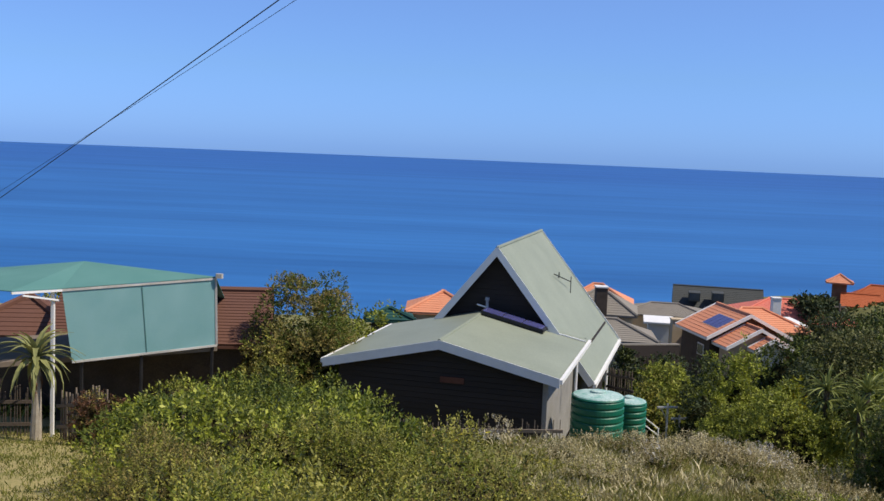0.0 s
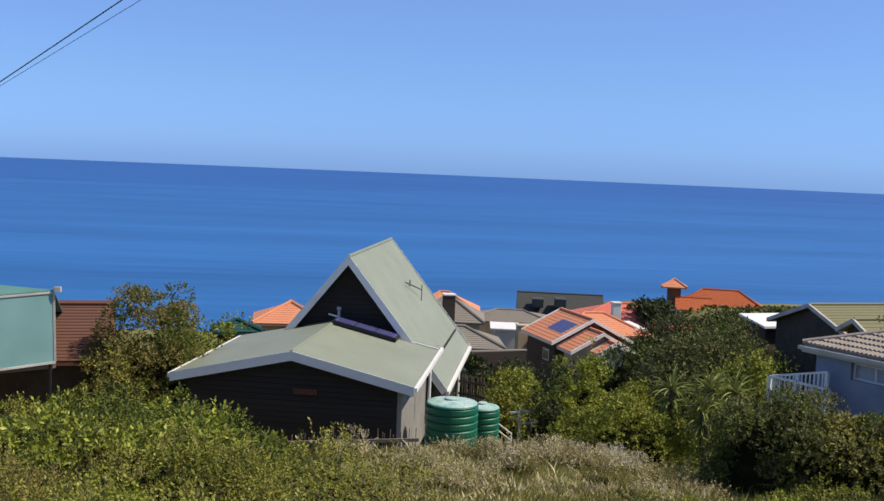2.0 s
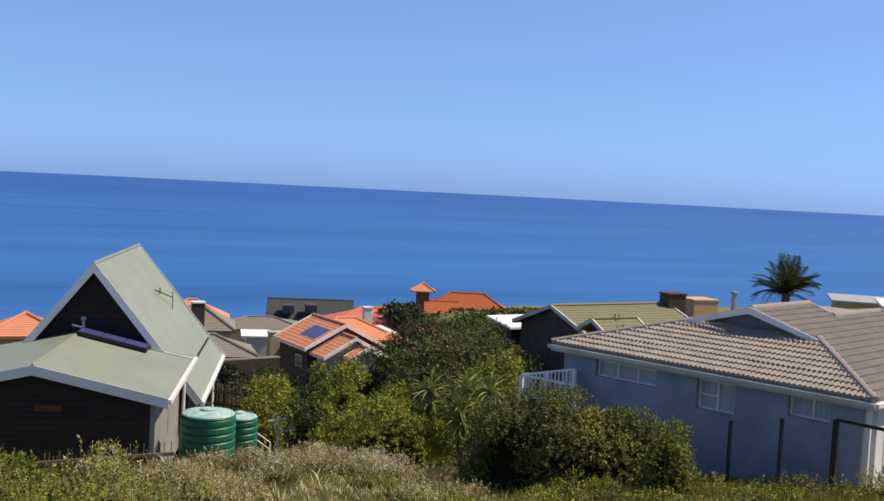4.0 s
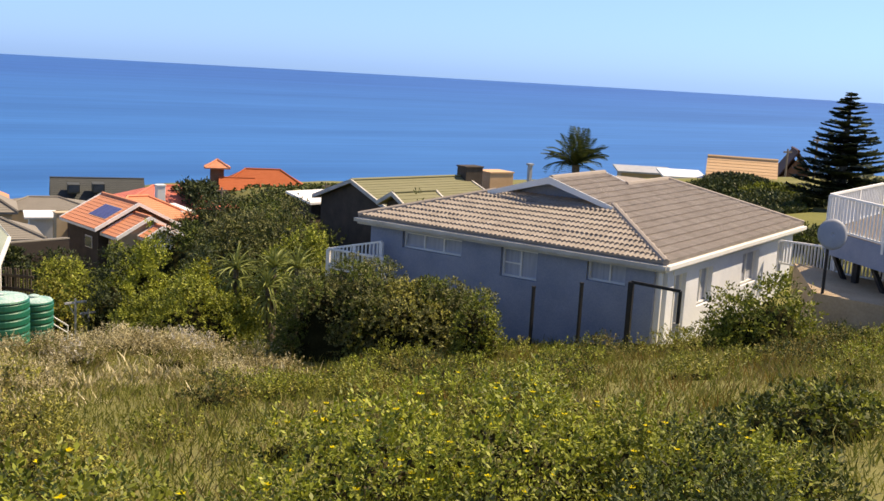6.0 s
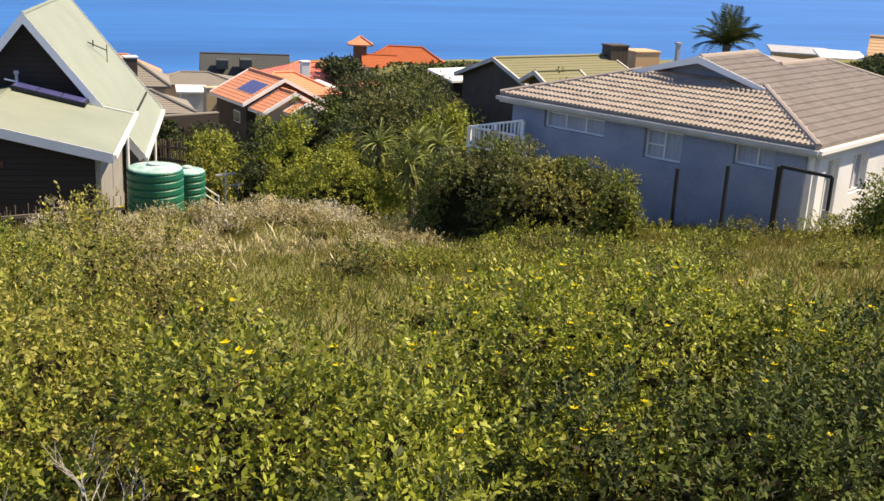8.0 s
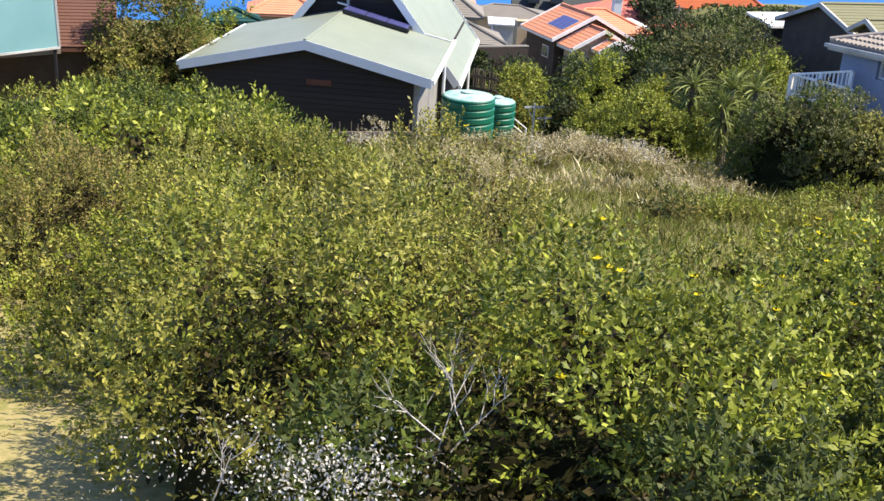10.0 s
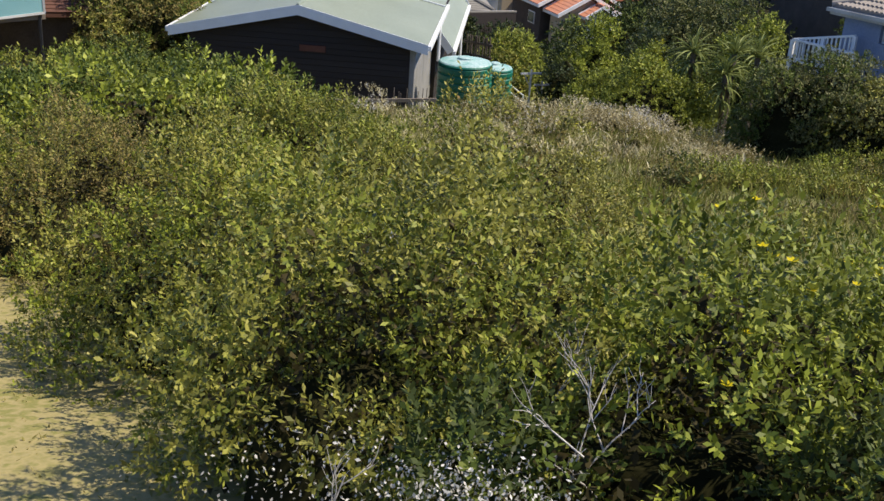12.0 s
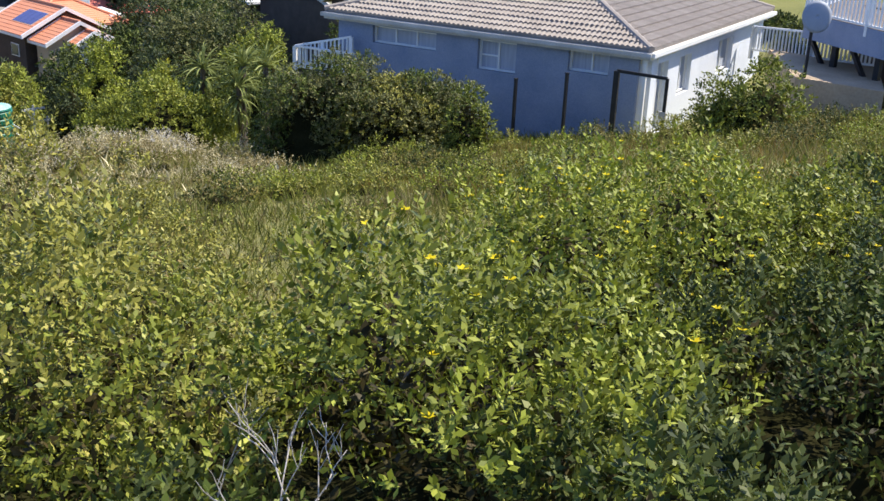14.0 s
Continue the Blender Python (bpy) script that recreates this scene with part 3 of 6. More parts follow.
def build_blue_house():
    m = Matrix.Identity(4)
    for i, a in enumerate((BU * -1, BW, Vector((0, 0, 1)))):
        m.col[i] = (*a, 0)
    m.col[3] = (*BC, 1)
    h = thing("house", m, "pale blue plastered house under a hipped concrete tile roof", "house")
    # local x = -u, y = w
    T, U, W2 = 0.295, 10.58, 12.08
    mid, o = U / 2, 0.38
    P = lambda u, w, z=0.0: (-u, w, z)
    zb = -3.2
    zw = -0.10

    def wall(u0, w0, u1, w1, holes, m1, t=0.16):
        """A wall with openings (a, b, z0, z1) along its length."""
        L = math.hypot(u1 - u0, w1 - w0)
        du, dw = (u1 - u0) / L, (w1 - w0) / L
        g = Geo()
        cs = sorted({0, L, *[c for q in holes for c in q[:2]]})
        zs = sorted({zb, zw, *[c for q in holes for c in q[2:]]})
        solid = lambda i, k: 0 <= i < len(cs) - 1 and 0 <= k < len(zs) - 1 and not any(q[0] <= cs[i] + 1e-6 and cs[i + 1] <= q[1] + 1e-6 and q[2] <= zs[k] + 1e-6 and zs[k + 1] <= q[3] + 1e-6 for q in holes)
        ids = {}

        def vert(i, k, s):
            if (i, k, s) not in ids:
                p = Vector(P(u0 + du * cs[i], w0 + dw * cs[i], zs[k])) + (Vector(P(-dw, du)) * t if s else Vector())
                ids[i, k, s] = len(g.v)
                g.v.append(tuple(p))
            return ids[i, k, s]

        for i in range(len(cs) - 1):
            for k in range(len(zs) - 1):
                if solid(i, k):
                    for s in (0, 1):
                        g.f.append((vert(i, k, s), vert(i + 1, k, s), vert(i + 1, k + 1, s), vert(i, k + 1, s)))
                    for di, dk, e in ((-1, 0, ((i, k), (i, k + 1))), (1, 0, ((i + 1, k), (i + 1, k + 1))), (0, -1, ((i, k), (i + 1, k))), (0, 1, ((i, k + 1), (i + 1, k + 1)))):
                        if not solid(i + di, k + dk):
                            (a, b), (c, d) = e
                            g.f.append((vert(a, b, 0), vert(c, d, 0), vert(c, d, 1), vert(a, b, 1)))
        return part("wall", g, m1, h)

    front = [(o + 0.85, o + 2.05, -0.82, -0.22), (o + 3.65, o + 4.9, -1.14, -0.27), (o + 6.3, o + 8.55, -0.80, -0.28)]
    hl = [(q[0] - o, q[1] - o, q[2], q[3]) for q in front]
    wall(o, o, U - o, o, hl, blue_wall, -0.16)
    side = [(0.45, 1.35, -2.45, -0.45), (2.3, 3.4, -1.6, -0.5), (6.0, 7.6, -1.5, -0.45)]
    # side and back walls face the sun and take the brighter plaster
    wall(o - 0.1, o + 0.16, o - 0.1, W2 - o, side, sunlit_wall, 0.16)
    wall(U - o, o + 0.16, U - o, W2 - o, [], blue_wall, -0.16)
    wall(o + 0.16, W2 - o, U - o - 0.16, W2 - o, [], sunlit_wall, 0.16)
    part("corner_trim", Geo().box(-o - 0.02, o - 0.03, zb, -o + 0.13, o + 0.155, zw, 0.01), white, h)

    def window(origin, along, out, L, z0, z1, mull, kindglass):
        w = new("window")
        w.parent = h
        w.matrix_basis = Matrix.Translation(origin)
        a, q = Vector(along), Vector(out)
        g = Geo()
        for s0, s1, y0, y1 in ((0, L, z0, z0 + 0.06), (0, L, z1 - 0.06, z1), (0, 0.06, z0 + 0.06, z1 - 0.06), (L - 0.06, L, z0 + 0.06, z1 - 0.06)):
            c = [a * s0 + Vector((0, 0, y0)), a * s1 + Vector((0, 0, y0)), a * s1 + Vector((0, 0, y1)), a * s0 + Vector((0, 0, y1))]
            g.prism([p + q * 0.03 for p in c], q * -0.11)
        part("window_frame", g, white, w)
        for k in mull:
            c = [a * (k - 0.025) + Vector((0, 0, z0 + 0.06)), a * (k + 0.025) + Vector((0, 0, z0 + 0.06)), a * (k + 0.025) + Vector((0, 0, z1 - 0.06)), a * (k - 0.025) + Vector((0, 0, z1 - 0.06))]
            part("mullion", Geo().prism([p + q * 0.02 for p in c], q * -0.07), white, w)
        edges = [0.06, *mull, L - 0.06]
        for k, (e0, e1) in enumerate(zip(edges, edges[1:])):
            c = [a * e0 + Vector((0, 0, z0 + 0.05)), a * e1 + Vector((0, 0, z0 + 0.05)), a * e1 + Vector((0, 0, z1 - 0.05)), a * e0 + Vector((0, 0, z1 - 0.05))]
            part("pane", Geo().prism([p + q * -0.03 for p in c], q * -0.01), curtain if k in kindglass else glass, w)
        part("window_sill", Geo().prism([a * -0.05 + q * 0.07 + Vector((0, 0, z0 - 0.05)), a * (L + 0.05) + q * 0.07 + Vector((0, 0, z0 - 0.05)), a * (L + 0.05) + q * 0.07 + Vector((0, 0, z0)), a * -0.05 + q * 0.07 + Vector((0, 0, z0))], q * -0.1), white, w)

    for i, (a, b, z0, z1) in enumerate(front):
        L = b - a
        window(P(a, o), (-1, 0, 0), (0, -1, 0), L, z0, z1, [(L * 0.45,), (L * 0.5,), (L * 0.33, L * 0.66)][i], [(0, 1), (0, 1), (0, 1, 2)][i])
    part("transom", Geo().box(-(front[1][0] + 1.2), o - 0.02, -0.74, -(front[1][0] + 0.62), o + 0.03, -0.70), white, h)
    for i, (a, b, z0, z1) in enumerate(side):
        L = b - a
        window(P(o - 0.1, o + 0.16 + a), (0, 1, 0), (1, 0, 0), L, z0, z1, (L * 0.5,), (0, 1))
    part("veranda_post", Geo().box(-0.22, 0.12, zb, -0.12, 0.22, zw, 0.01), white, h)
    # roof boards below the tiles
    zr = T * mid
    a = 3.17
    ridge2, r2w, rl, rs2 = 4.318, 9.89, 6.71, 6.45
    planes = [
        [P(0, 0), P(U, 0), P(U - a, a, T * a), P(a, a, T * a)],
        [P(0, 0), P(a, a, T * a), P(mid, a - 0.25, zr), P(mid, rl, zr), P(ridge2, rs2, T * ridge2), P(ridge2, r2w, T * ridge2), P(0, W2 + 0.3)],
        [P(U, 0), P(U, W2 + 0.3), P(U - ridge2, r2w, T * ridge2), P(U - ridge2, rs2, T * ridge2), P(mid, rl, zr), P(mid, a - 0.25, zr), P(U - a, a, T * a)],
        [P(ridge2, rs2, T * ridge2), P(U - ridge2, rs2, T * ridge2), P(U - ridge2, r2w, T * ridge2), P(ridge2, r2w, T * ridge2)],
        [P(ridge2, r2w, T * ridge2), P(U - ridge2, r2w, T * ridge2), P(U, W2 + 0.3), P(0, W2 + 0.3)],
    ]
    for q in planes:
        part("roof_deck", Geo().slab(q, 0.05), tile_j, h)
    # dutch gable
    part("gable_panel", Geo().prism([P(a + 0.35, a + 0.35, T * (a + 0.35) - 0.1), P(U - a - 0.35, a + 0.35, T * (a + 0.35) - 0.1), P(mid, a + 0.35, zr - 0.05)], (0, 0.05, 0)), blue_wall, h, "shaded blue gable panel")
    for s in (0, 1):
        u0 = a - 0.15 if s == 0 else U - a + 0.15
        q = [P(u0, a - 0.32, T * (a - 0.15) + 0.10), P(mid, a - 0.32, zr + 0.12), P(mid, a - 0.32, zr - 0.10), P(u0 + (0.1 if s == 0 else -0.1), a - 0.32, T * (a - 0.15) - 0.02)]
        part("barge_board", Geo().prism(q, (0, 0.035, 0)), white, h, "white barge board")
        q = [P(ridge2 - 0.05 if s == 0 else U - ridge2 + 0.05, rl + 0.02, T * ridge2 + 0.05), P(mid, rl + 0.02, zr + 0.12), P(mid, rl + 0.02, zr - 0.1), P(ridge2 - 0.05 if s == 0 else U - ridge2 + 0.05, rl + 0.02, T * ridge2 - 0.12)]
        part("barge_board", Geo().prism(q, (0, 0.035, 0)), white, h, "white barge board")
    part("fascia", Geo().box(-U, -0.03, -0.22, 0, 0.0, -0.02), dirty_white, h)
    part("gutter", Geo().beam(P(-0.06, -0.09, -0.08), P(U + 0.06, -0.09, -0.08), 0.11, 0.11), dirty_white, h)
    part("fascia", Geo().box(0.0, 0, -0.22, 0.03, W2 + 0.3, -0.02), white, h)
    part("gutter", Geo().beam(P(-0.09, -0.06, -0.08), P(-0.09, W2 + 0.3, -0.08), 0.11, 0.11), white, h)
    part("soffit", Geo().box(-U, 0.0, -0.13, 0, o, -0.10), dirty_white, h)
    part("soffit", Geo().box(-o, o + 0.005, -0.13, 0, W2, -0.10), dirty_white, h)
    part("downpipe", Geo().tube([P(0.12, 0.9, -0.15), P(0.12, 0.9, -0.4)], [0.04, 0.04], 8), white, h)
    caps = [(P(0, 0), P(a, a, T * a)), (P(U, 0), P(U - a, a, T * a)), (P(mid, a - 0.2, zr), P(mid, rl, zr)), (P(ridge2, rs2, T * ridge2), P(ridge2, r2w, T * ridge2)), (P(ridge2, r2w, T * ridge2), P(0, W2 + 0.3))]
    for p, q in caps:
        p, q = Vector(p), Vector(q)
        part("ridge_cap", Geo().tube([p + Vector((0, 0, 0.07)), q + Vector((0, 0, 0.07))], [0.10, 0.10], 8), tile_j, h)
    return h, planes


blue_house, blue_planes = build_blue_house()


def fence_post(x, y, z, ht, m=steel_dark):
    t = thing("fence_post", pose(x, y, z), "black painted steel fence post beside the blue house", "post", "steel fence posts")
    part("shaft", Geo().box(-0.04, -0.04, 0, 0.04, 0.04, ht, 0.008), m, t)
    part("cap", Geo().box(-0.05, -0.05, ht, 0.05, 0.05, ht + 0.03, 0.01), m, t)
    return t


def build_gate():
    a, b = Vector((18.83, 21.66, -5.54)), Vector((19.45, 20.48, -5.50))
    d = b - a
    L = math.hypot(d.x, d.y)
    z0 = -7.5
    t = thing("metal_gate", frame_xy(a.x, a.y, -d.y / L, d.x / L, z0), "open black steel gate frame beside the blue house", "gate")
    H = a.z - z0
    part("gate_post", Geo().box(-0.07, -0.07, 0, 0.07, 0.07, H, 0.01), steel_dark, t)
    part("gate_post", Geo().box(L - 0.04, -0.04, 0, L + 0.04, 0.04, H - 0.05, 0.01), steel_dark, t)
    part("top_rail", Geo().beam((0, 0, H), (L, 0, H - 0.05), 0.06, 0.08), steel_dark, t)
    part("bottom_rail", Geo().beam((0, 0, 0.3), (L, 0, 0.3), 0.05, 0.05), steel_dark, t)
    part("latch", Geo().box(L - 0.12, -0.05, 0.85, L + 0.06, 0.05, 1.05, 0.01), dirty_white, t)


build_gate()
for px in ((17.74, 22.37, -5.66), (17.39, 23.96, -6.06), (17.46, 26.16, -6.65)):
    g0 = gz(px[0], px[1]) - 0.1
    fence_post(px[0], px[1], g0, px[2] - g0)


def picket_rail(p, q, ht, n, label, m=white):
    """A balustrade of pickets between two points at rail height."""
    p, q = Vector(p), Vector(q)
    d = q - p
    L = math.hypot(d.x, d.y)
    t = thing("balustrade", frame_xy(p.x, p.y, -d.y / L, d.x / L, p.z), label, "balustrade")
    dz = d.z
    part("top_rail", Geo().beam((0, 0, 0), (L, 0, dz), 0.10, 0.06), m, t)
    part("bottom_rail", Geo().beam((0, 0, -ht), (L, 0, dz - ht), 0.06, 0.06), m, t)
    for i in range(n + 1):
        x = L * i / n
        big = i in (0, n, n // 2)
        w = 0.055 if big else 0.022
        part("post" if big else "baluster", Geo().box(x - w, -w, -ht - (0.3 if big else 0) + dz * x / L, x + w, w, -0.02 + dz * x / L), m, t)
    return t


def build_deck():
    a, b, c = Vector((15.01, 31.75, -6.21)), Vector((16.06, 30.16, -5.76)), Vector((16.87, 34.16, -6.60))
    picket_rail(a, b, 0.62, 14, "white wooden picket balustrade of the blue house's deck")
    picket_rail(a, (a.x + 0.9, a.y - 2.0, a.z), 0.62, 11, "white wooden picket balustrade of the blue house's deck")
    d = thing("deck", pose(a.x, a.y, a.z - 0.8), "raised wooden deck beside the blue house", "deck")
    part("floor", Geo().prism([(0, 0, 0), (b.x - a.x, b.y - a.y, 0), (b.x - a.x + 0.9, b.y - a.y - 2.0, 0), (0.9, -2.0, 0)], (0, 0, -0.1)), old_wood, d)
    for i, j in ((0, 0), (1, 0), (0, 1), (1, 1)):
        x, y = (b.x - a.x) * i + 0.9 * j, (b.y - a.y) * i - 2.0 * j
        part("post", Geo().box(x - 0.06, y - 0.06, -3.2, x + 0.06, y + 0.06, -0.1), old_wood, d)


build_deck()


# ---- houses farther down the slope ----
def tiled_slope(g, a, b, c, d, course):
    """Overlapping courses between the eave a-b and the ridge d-c."""
    a, b, c, d = Vector(a), Vector(b), Vector(c), Vector(d)
    n = max(2, int((((d - a).length + (c - b).length) / 2) / course))
    up = (b - a).cross(d - a)
    up = (up if up.z > 0 else -up).normalized()
    rows = []
    for i in range(n):
        f, k = i / n, (i + 1) / n
        rows += [(a.lerp(d, f) + up * 0.02, b.lerp(c, f) + up * 0.02), (a.lerp(d, f) + up * 0.05, b.lerp(c, f) + up * 0.05), (a.lerp(d, k) + up * 0.03, b.lerp(c, k) + up * 0.03)]
    g.add([p for r in rows for p in r], [(2 * i, 2 * i + 1, 2 * i + 3, 2 * i + 2) for i in range(len(rows) - 1)])
    return g


def house(x, y, ez, turn, length, width, rise, wall_m, roof_m, label, kind="gable", wall_h=3.0, over=0.4, windows=(), verge=None, course=0.36):
    """A house whose ridge runs along its local x, with its eaves at height ez."""
    h = thing("house", pose(x, y, ez, 0, 0, turn), label, "house")
    a, b = length / 2, width / 2
    ia, ib = a - over, b - over
    g = Geo()
    top = 0.0
    for sx, sy, x0, x1, y0, y1 in ((0, -1, -ia, ia, -ib, -ib + 0.2), (0, 1, -ia, ia, ib - 0.2, ib), (-1, 0, -ia, -ia + 0.2, -ib + 0.2, ib - 0.2), (1, 0, ia - 0.2, ia, -ib + 0.2, ib - 0.2)):
        part("wall", Geo().box(x0, y0, -wall_h, x1, y1, top), wall_m, h)
    sl = rise / b
    if kind == "gable":
        for s in (-1, 1):
            part("roof_deck", Geo().slab([(-a, s * b, 0), (a, s * b, 0), (a, 0, rise), (-a, 0, rise)], 0.12), roof_m, h), part("roof", tiled_slope(Geo(), *((-a, s * b, 0), (a, s * b, 0), (a, 0, rise), (-a, 0, rise)), course), roof_m, h)
            q = rise * (ib / b)
            part("gable", Geo().prism([(s * ia, -ib, 0), (s * ia, ib, 0), (s * ia, 0, q - 0.05)], (-s * 0.2, 0, 0)), wall_m, h)
            if verge:
                for t in (-1, 1):
                    part("barge_board", Geo().prism([(s * (a + 0.10), t * (b + 0.05), 0.07), (s * (a + 0.10), 0, rise + 0.13), (s * (a + 0.10), 0, rise - 0.14), (s * (a + 0.10), t * (b + 0.05), -0.2)], (-s * 0.14, 0, 0)), verge, h)
        part("ridge_cap", Geo().tube([(-a, 0, rise + 0.06), (a, 0, rise + 0.06)], [0.13, 0.13], 6), roof_m, h)
    elif kind == "hip":
        k = max(0.02, a - b)
        part("roof_deck", Geo().slab([(-a, -b, 0), (a, -b, 0), (k, 0, rise), (-k, 0, rise)], 0.12), roof_m, h), part("roof", tiled_slope(Geo(), (-a, -b, 0), (a, -b, 0), (k, 0, rise), (-k, 0, rise), course), roof_m, h)
        part("roof_deck", Geo().slab([(a, b, 0), (-a, b, 0), (-k, 0, rise), (k, 0, rise)], 0.12), roof_m, h), part("roof", tiled_slope(Geo(), (a, b, 0), (-a, b, 0), (-k, 0, rise), (k, 0, rise), course), roof_m, h)
        part("roof_deck", Geo().slab([(a, -b, 0), (a, b, 0), (k, 0, rise)], 0.12), roof_m, h), part("roof", tiled_slope(Geo(), (a, -b, 0), (a, b, 0), (k, 0, rise), (k, 0, rise), course), roof_m, h)
        part("roof_deck", Geo().slab([(-a, b, 0), (-a, -b, 0), (-k, 0, rise)], 0.12), roof_m, h), part("roof", tiled_slope(Geo(), (-a, b, 0), (-a, -b, 0), (-k, 0, rise), (-k, 0, rise), course), roof_m, h)
        for sx in (-1, 1):
            part("ridge_cap", Geo().tube([(sx * a, -b, 0.08), (sx * k, 0, rise + 0.08)], [0.12, 0.12], 6), roof_m, h)
        part("ridge_cap", Geo().tube([(-k - 0.1, 0, rise + 0.08), (k + 0.1, 0, rise + 0.08)], [0.12, 0.12], 6), roof_m, h)
    else:
        part("roof", Geo().slab([(-a, -b, 0.1), (a, -b, 0.1), (a, b, 0.1 + rise), (-a, b, 0.1 + rise)], 0.15), roof_m, h)
    if kind != "flat" and verge:
        for s in (-1, 1):
            part("fascia", Geo().box(-a, s * b - 0.03, -0.2, a, s * b + 0.03, -0.01), verge, h)
    for side, pos, z0, w, ht in windows:
        win = new("window")
        win.parent = h
        if side in "sn":
            s = -1 if side == "s" else 1
            win.matrix_basis = pose(pos, s * ib, z0)
            part("window_frame", Geo().box(-w / 2, -0.05, 0, w / 2, 0.05, ht), white, win)
            part("pane", Geo().box(-w / 2 + 0.07, s * 0.065 - 0.005, 0.07, w / 2 - 0.07, s * 0.065 + 0.005, ht - 0.07), glass, win)
        else:
            s = -1 if side == "w" else 1
            win.matrix_basis = pose(s * ia, pos, z0)
            part("window_frame", Geo().box(-0.05, -w / 2, 0, 0.05, w / 2, ht), white, win)
            part("pane", Geo().box(s * 0.065 - 0.005, -w / 2 + 0.07, 0.07, s * 0.065 + 0.005, w / 2 - 0.07, ht - 0.07), glass, win)
    return h


# terracotta house with two white-edged gables
house(23.62, 84.6, -13.42, 99, 6.4, 6.9, 1.72, dark_wall, terracotta, "brick house wing with a terracotta roof and white barge boards", verge=white, wall_h=4.5, windows=(("n", -1.2, -1.7, 1.2, 0.9),))
house(26.2, 88.5, -13.6, 9, 7.8, 6.0, 1.5, brick_wall, terracotta, "brick house with a terracotta roof running across the slope", kind="hip", wall_h=4.5)
house(24.05, 80.3, -13.75, 99, 2.6, 5.3, 1.35, beige_wall, terracotta, "terracotta porch gable with white barge boards", verge=white, wall_h=4.0)
house(24.8, 78.6, -13.75, 99, 1.2, 2.8, 0.75, white, terracotta, "small white-edged entrance gable in terracotta", verge=white, wall_h=3.5)
house(29.6, 88.4, -13.2, 9, 1.2, 3.4, 0.2, white, white, "white plastered end wall of the terracotta house", kind="flat", wall_h=3.4, over=0.1)
house(35.5, 108, -15.4, -8, 12.5, 9.0, 1.7, beige_wall, red_tile, "house with a bright red tile roof", kind="hip", wall_h=4.5)
house(38.4, 146, -20.0, -12, 12.0, 8.0, 2.7, beige_wall, slate, "house with a dark slate roof and dormer windows", wall_h=4.5)
house(55.0, 129.7, -16.4, -20, 11.0, 6.6, 2.0, brick_wall, rust_tile, "brick house with a rust red tile roof", kind="hip", verge=dirty_white, wall_h=6, windows=(("s", 3.0, -2.0, 1.6, 1.2),))
house(51.2, 129.0, -16.6, -20, 4.5, 6.0, 1.2, brick_wall, rust_tile, "lower brick wing with a rust red tile roof", wall_h=6)
house(49.4, 131.2, -14.2, -20, 3.2, 3.2, 0.9, brick_wall, terracotta, "square lookout tower with a pyramid tile roof", kind="hip", wall_h=9, over=0.75)
house(38.9, 66.4, -9.62, 10, 10.6, 8.5, 1.5, dark_wall, olive_tile, "dark walled house with an olive green tile roof", verge=dirty_white, wall_h=5)
house(34.6, 58.7, -8.75, 10, 3.6, 2.7, 0.68, dark_wall, olive_tile, "small porch gable before the olive roof", verge=dirty_white, wall_h=4)
house(0.5, 73, -10.8, 0, 5.0, 5.0, 1.1, beige_wall, terracotta, "small house with a terracotta hipped roof", kind="hip", wall_h=5)
house(13.2, 86, -12.3, -10, 6.0, 6.0, 1.8, beige_wall, grey_tile, "beige house with a grey tiled hip roof", kind="hip", wall_h=4)
house(12.4, 75.5, -12.6, -5, 6.4, 5.5, 1.1, beige_wall, grey_tile, "beige outbuilding with a grey tiled roof", kind="hip", wall_h=3)
house(19.6, 93.6, -14.2, -10, 2.6, 3.5, 0.1, white, white, "small white flat-roofed outbuilding", kind="flat", wall_h=3)
house(17.8, 118, -16.0, -10, 8.0, 7.0, 1.9, beige_wall, terracotta, "beige house with a pale terracotta roof", kind="hip", wall_h=4)
house(25.5, 119, -17.0, -10, 10.0, 7.0, 0.9, beige_wall, grey_tile, "low house with a grey roof", kind="hip", wall_h=4)
house(66.6, 60.8, -8.3, -48, 5.5, 6.0, 2.2, dark_wall, orange_wall_m, "house with a steep ochre roof", wall_h=3.5)

# brown tiled house behind the shade-net balcony
house(-9.45, 38.0, -6.68, 8, 7.3, 7.0, 1.3, dark_wall, brown_tile, "dark walled house with a brown tile roof", wall_h=4.5, course=0.2)


house(-14.6, 38.5, -6.9, 8, 4.4, 5.0, 1.0, dark_wall, brown_tile, "dark house with a low brown tile roof under the balcony", kind="hip", wall_h=4)


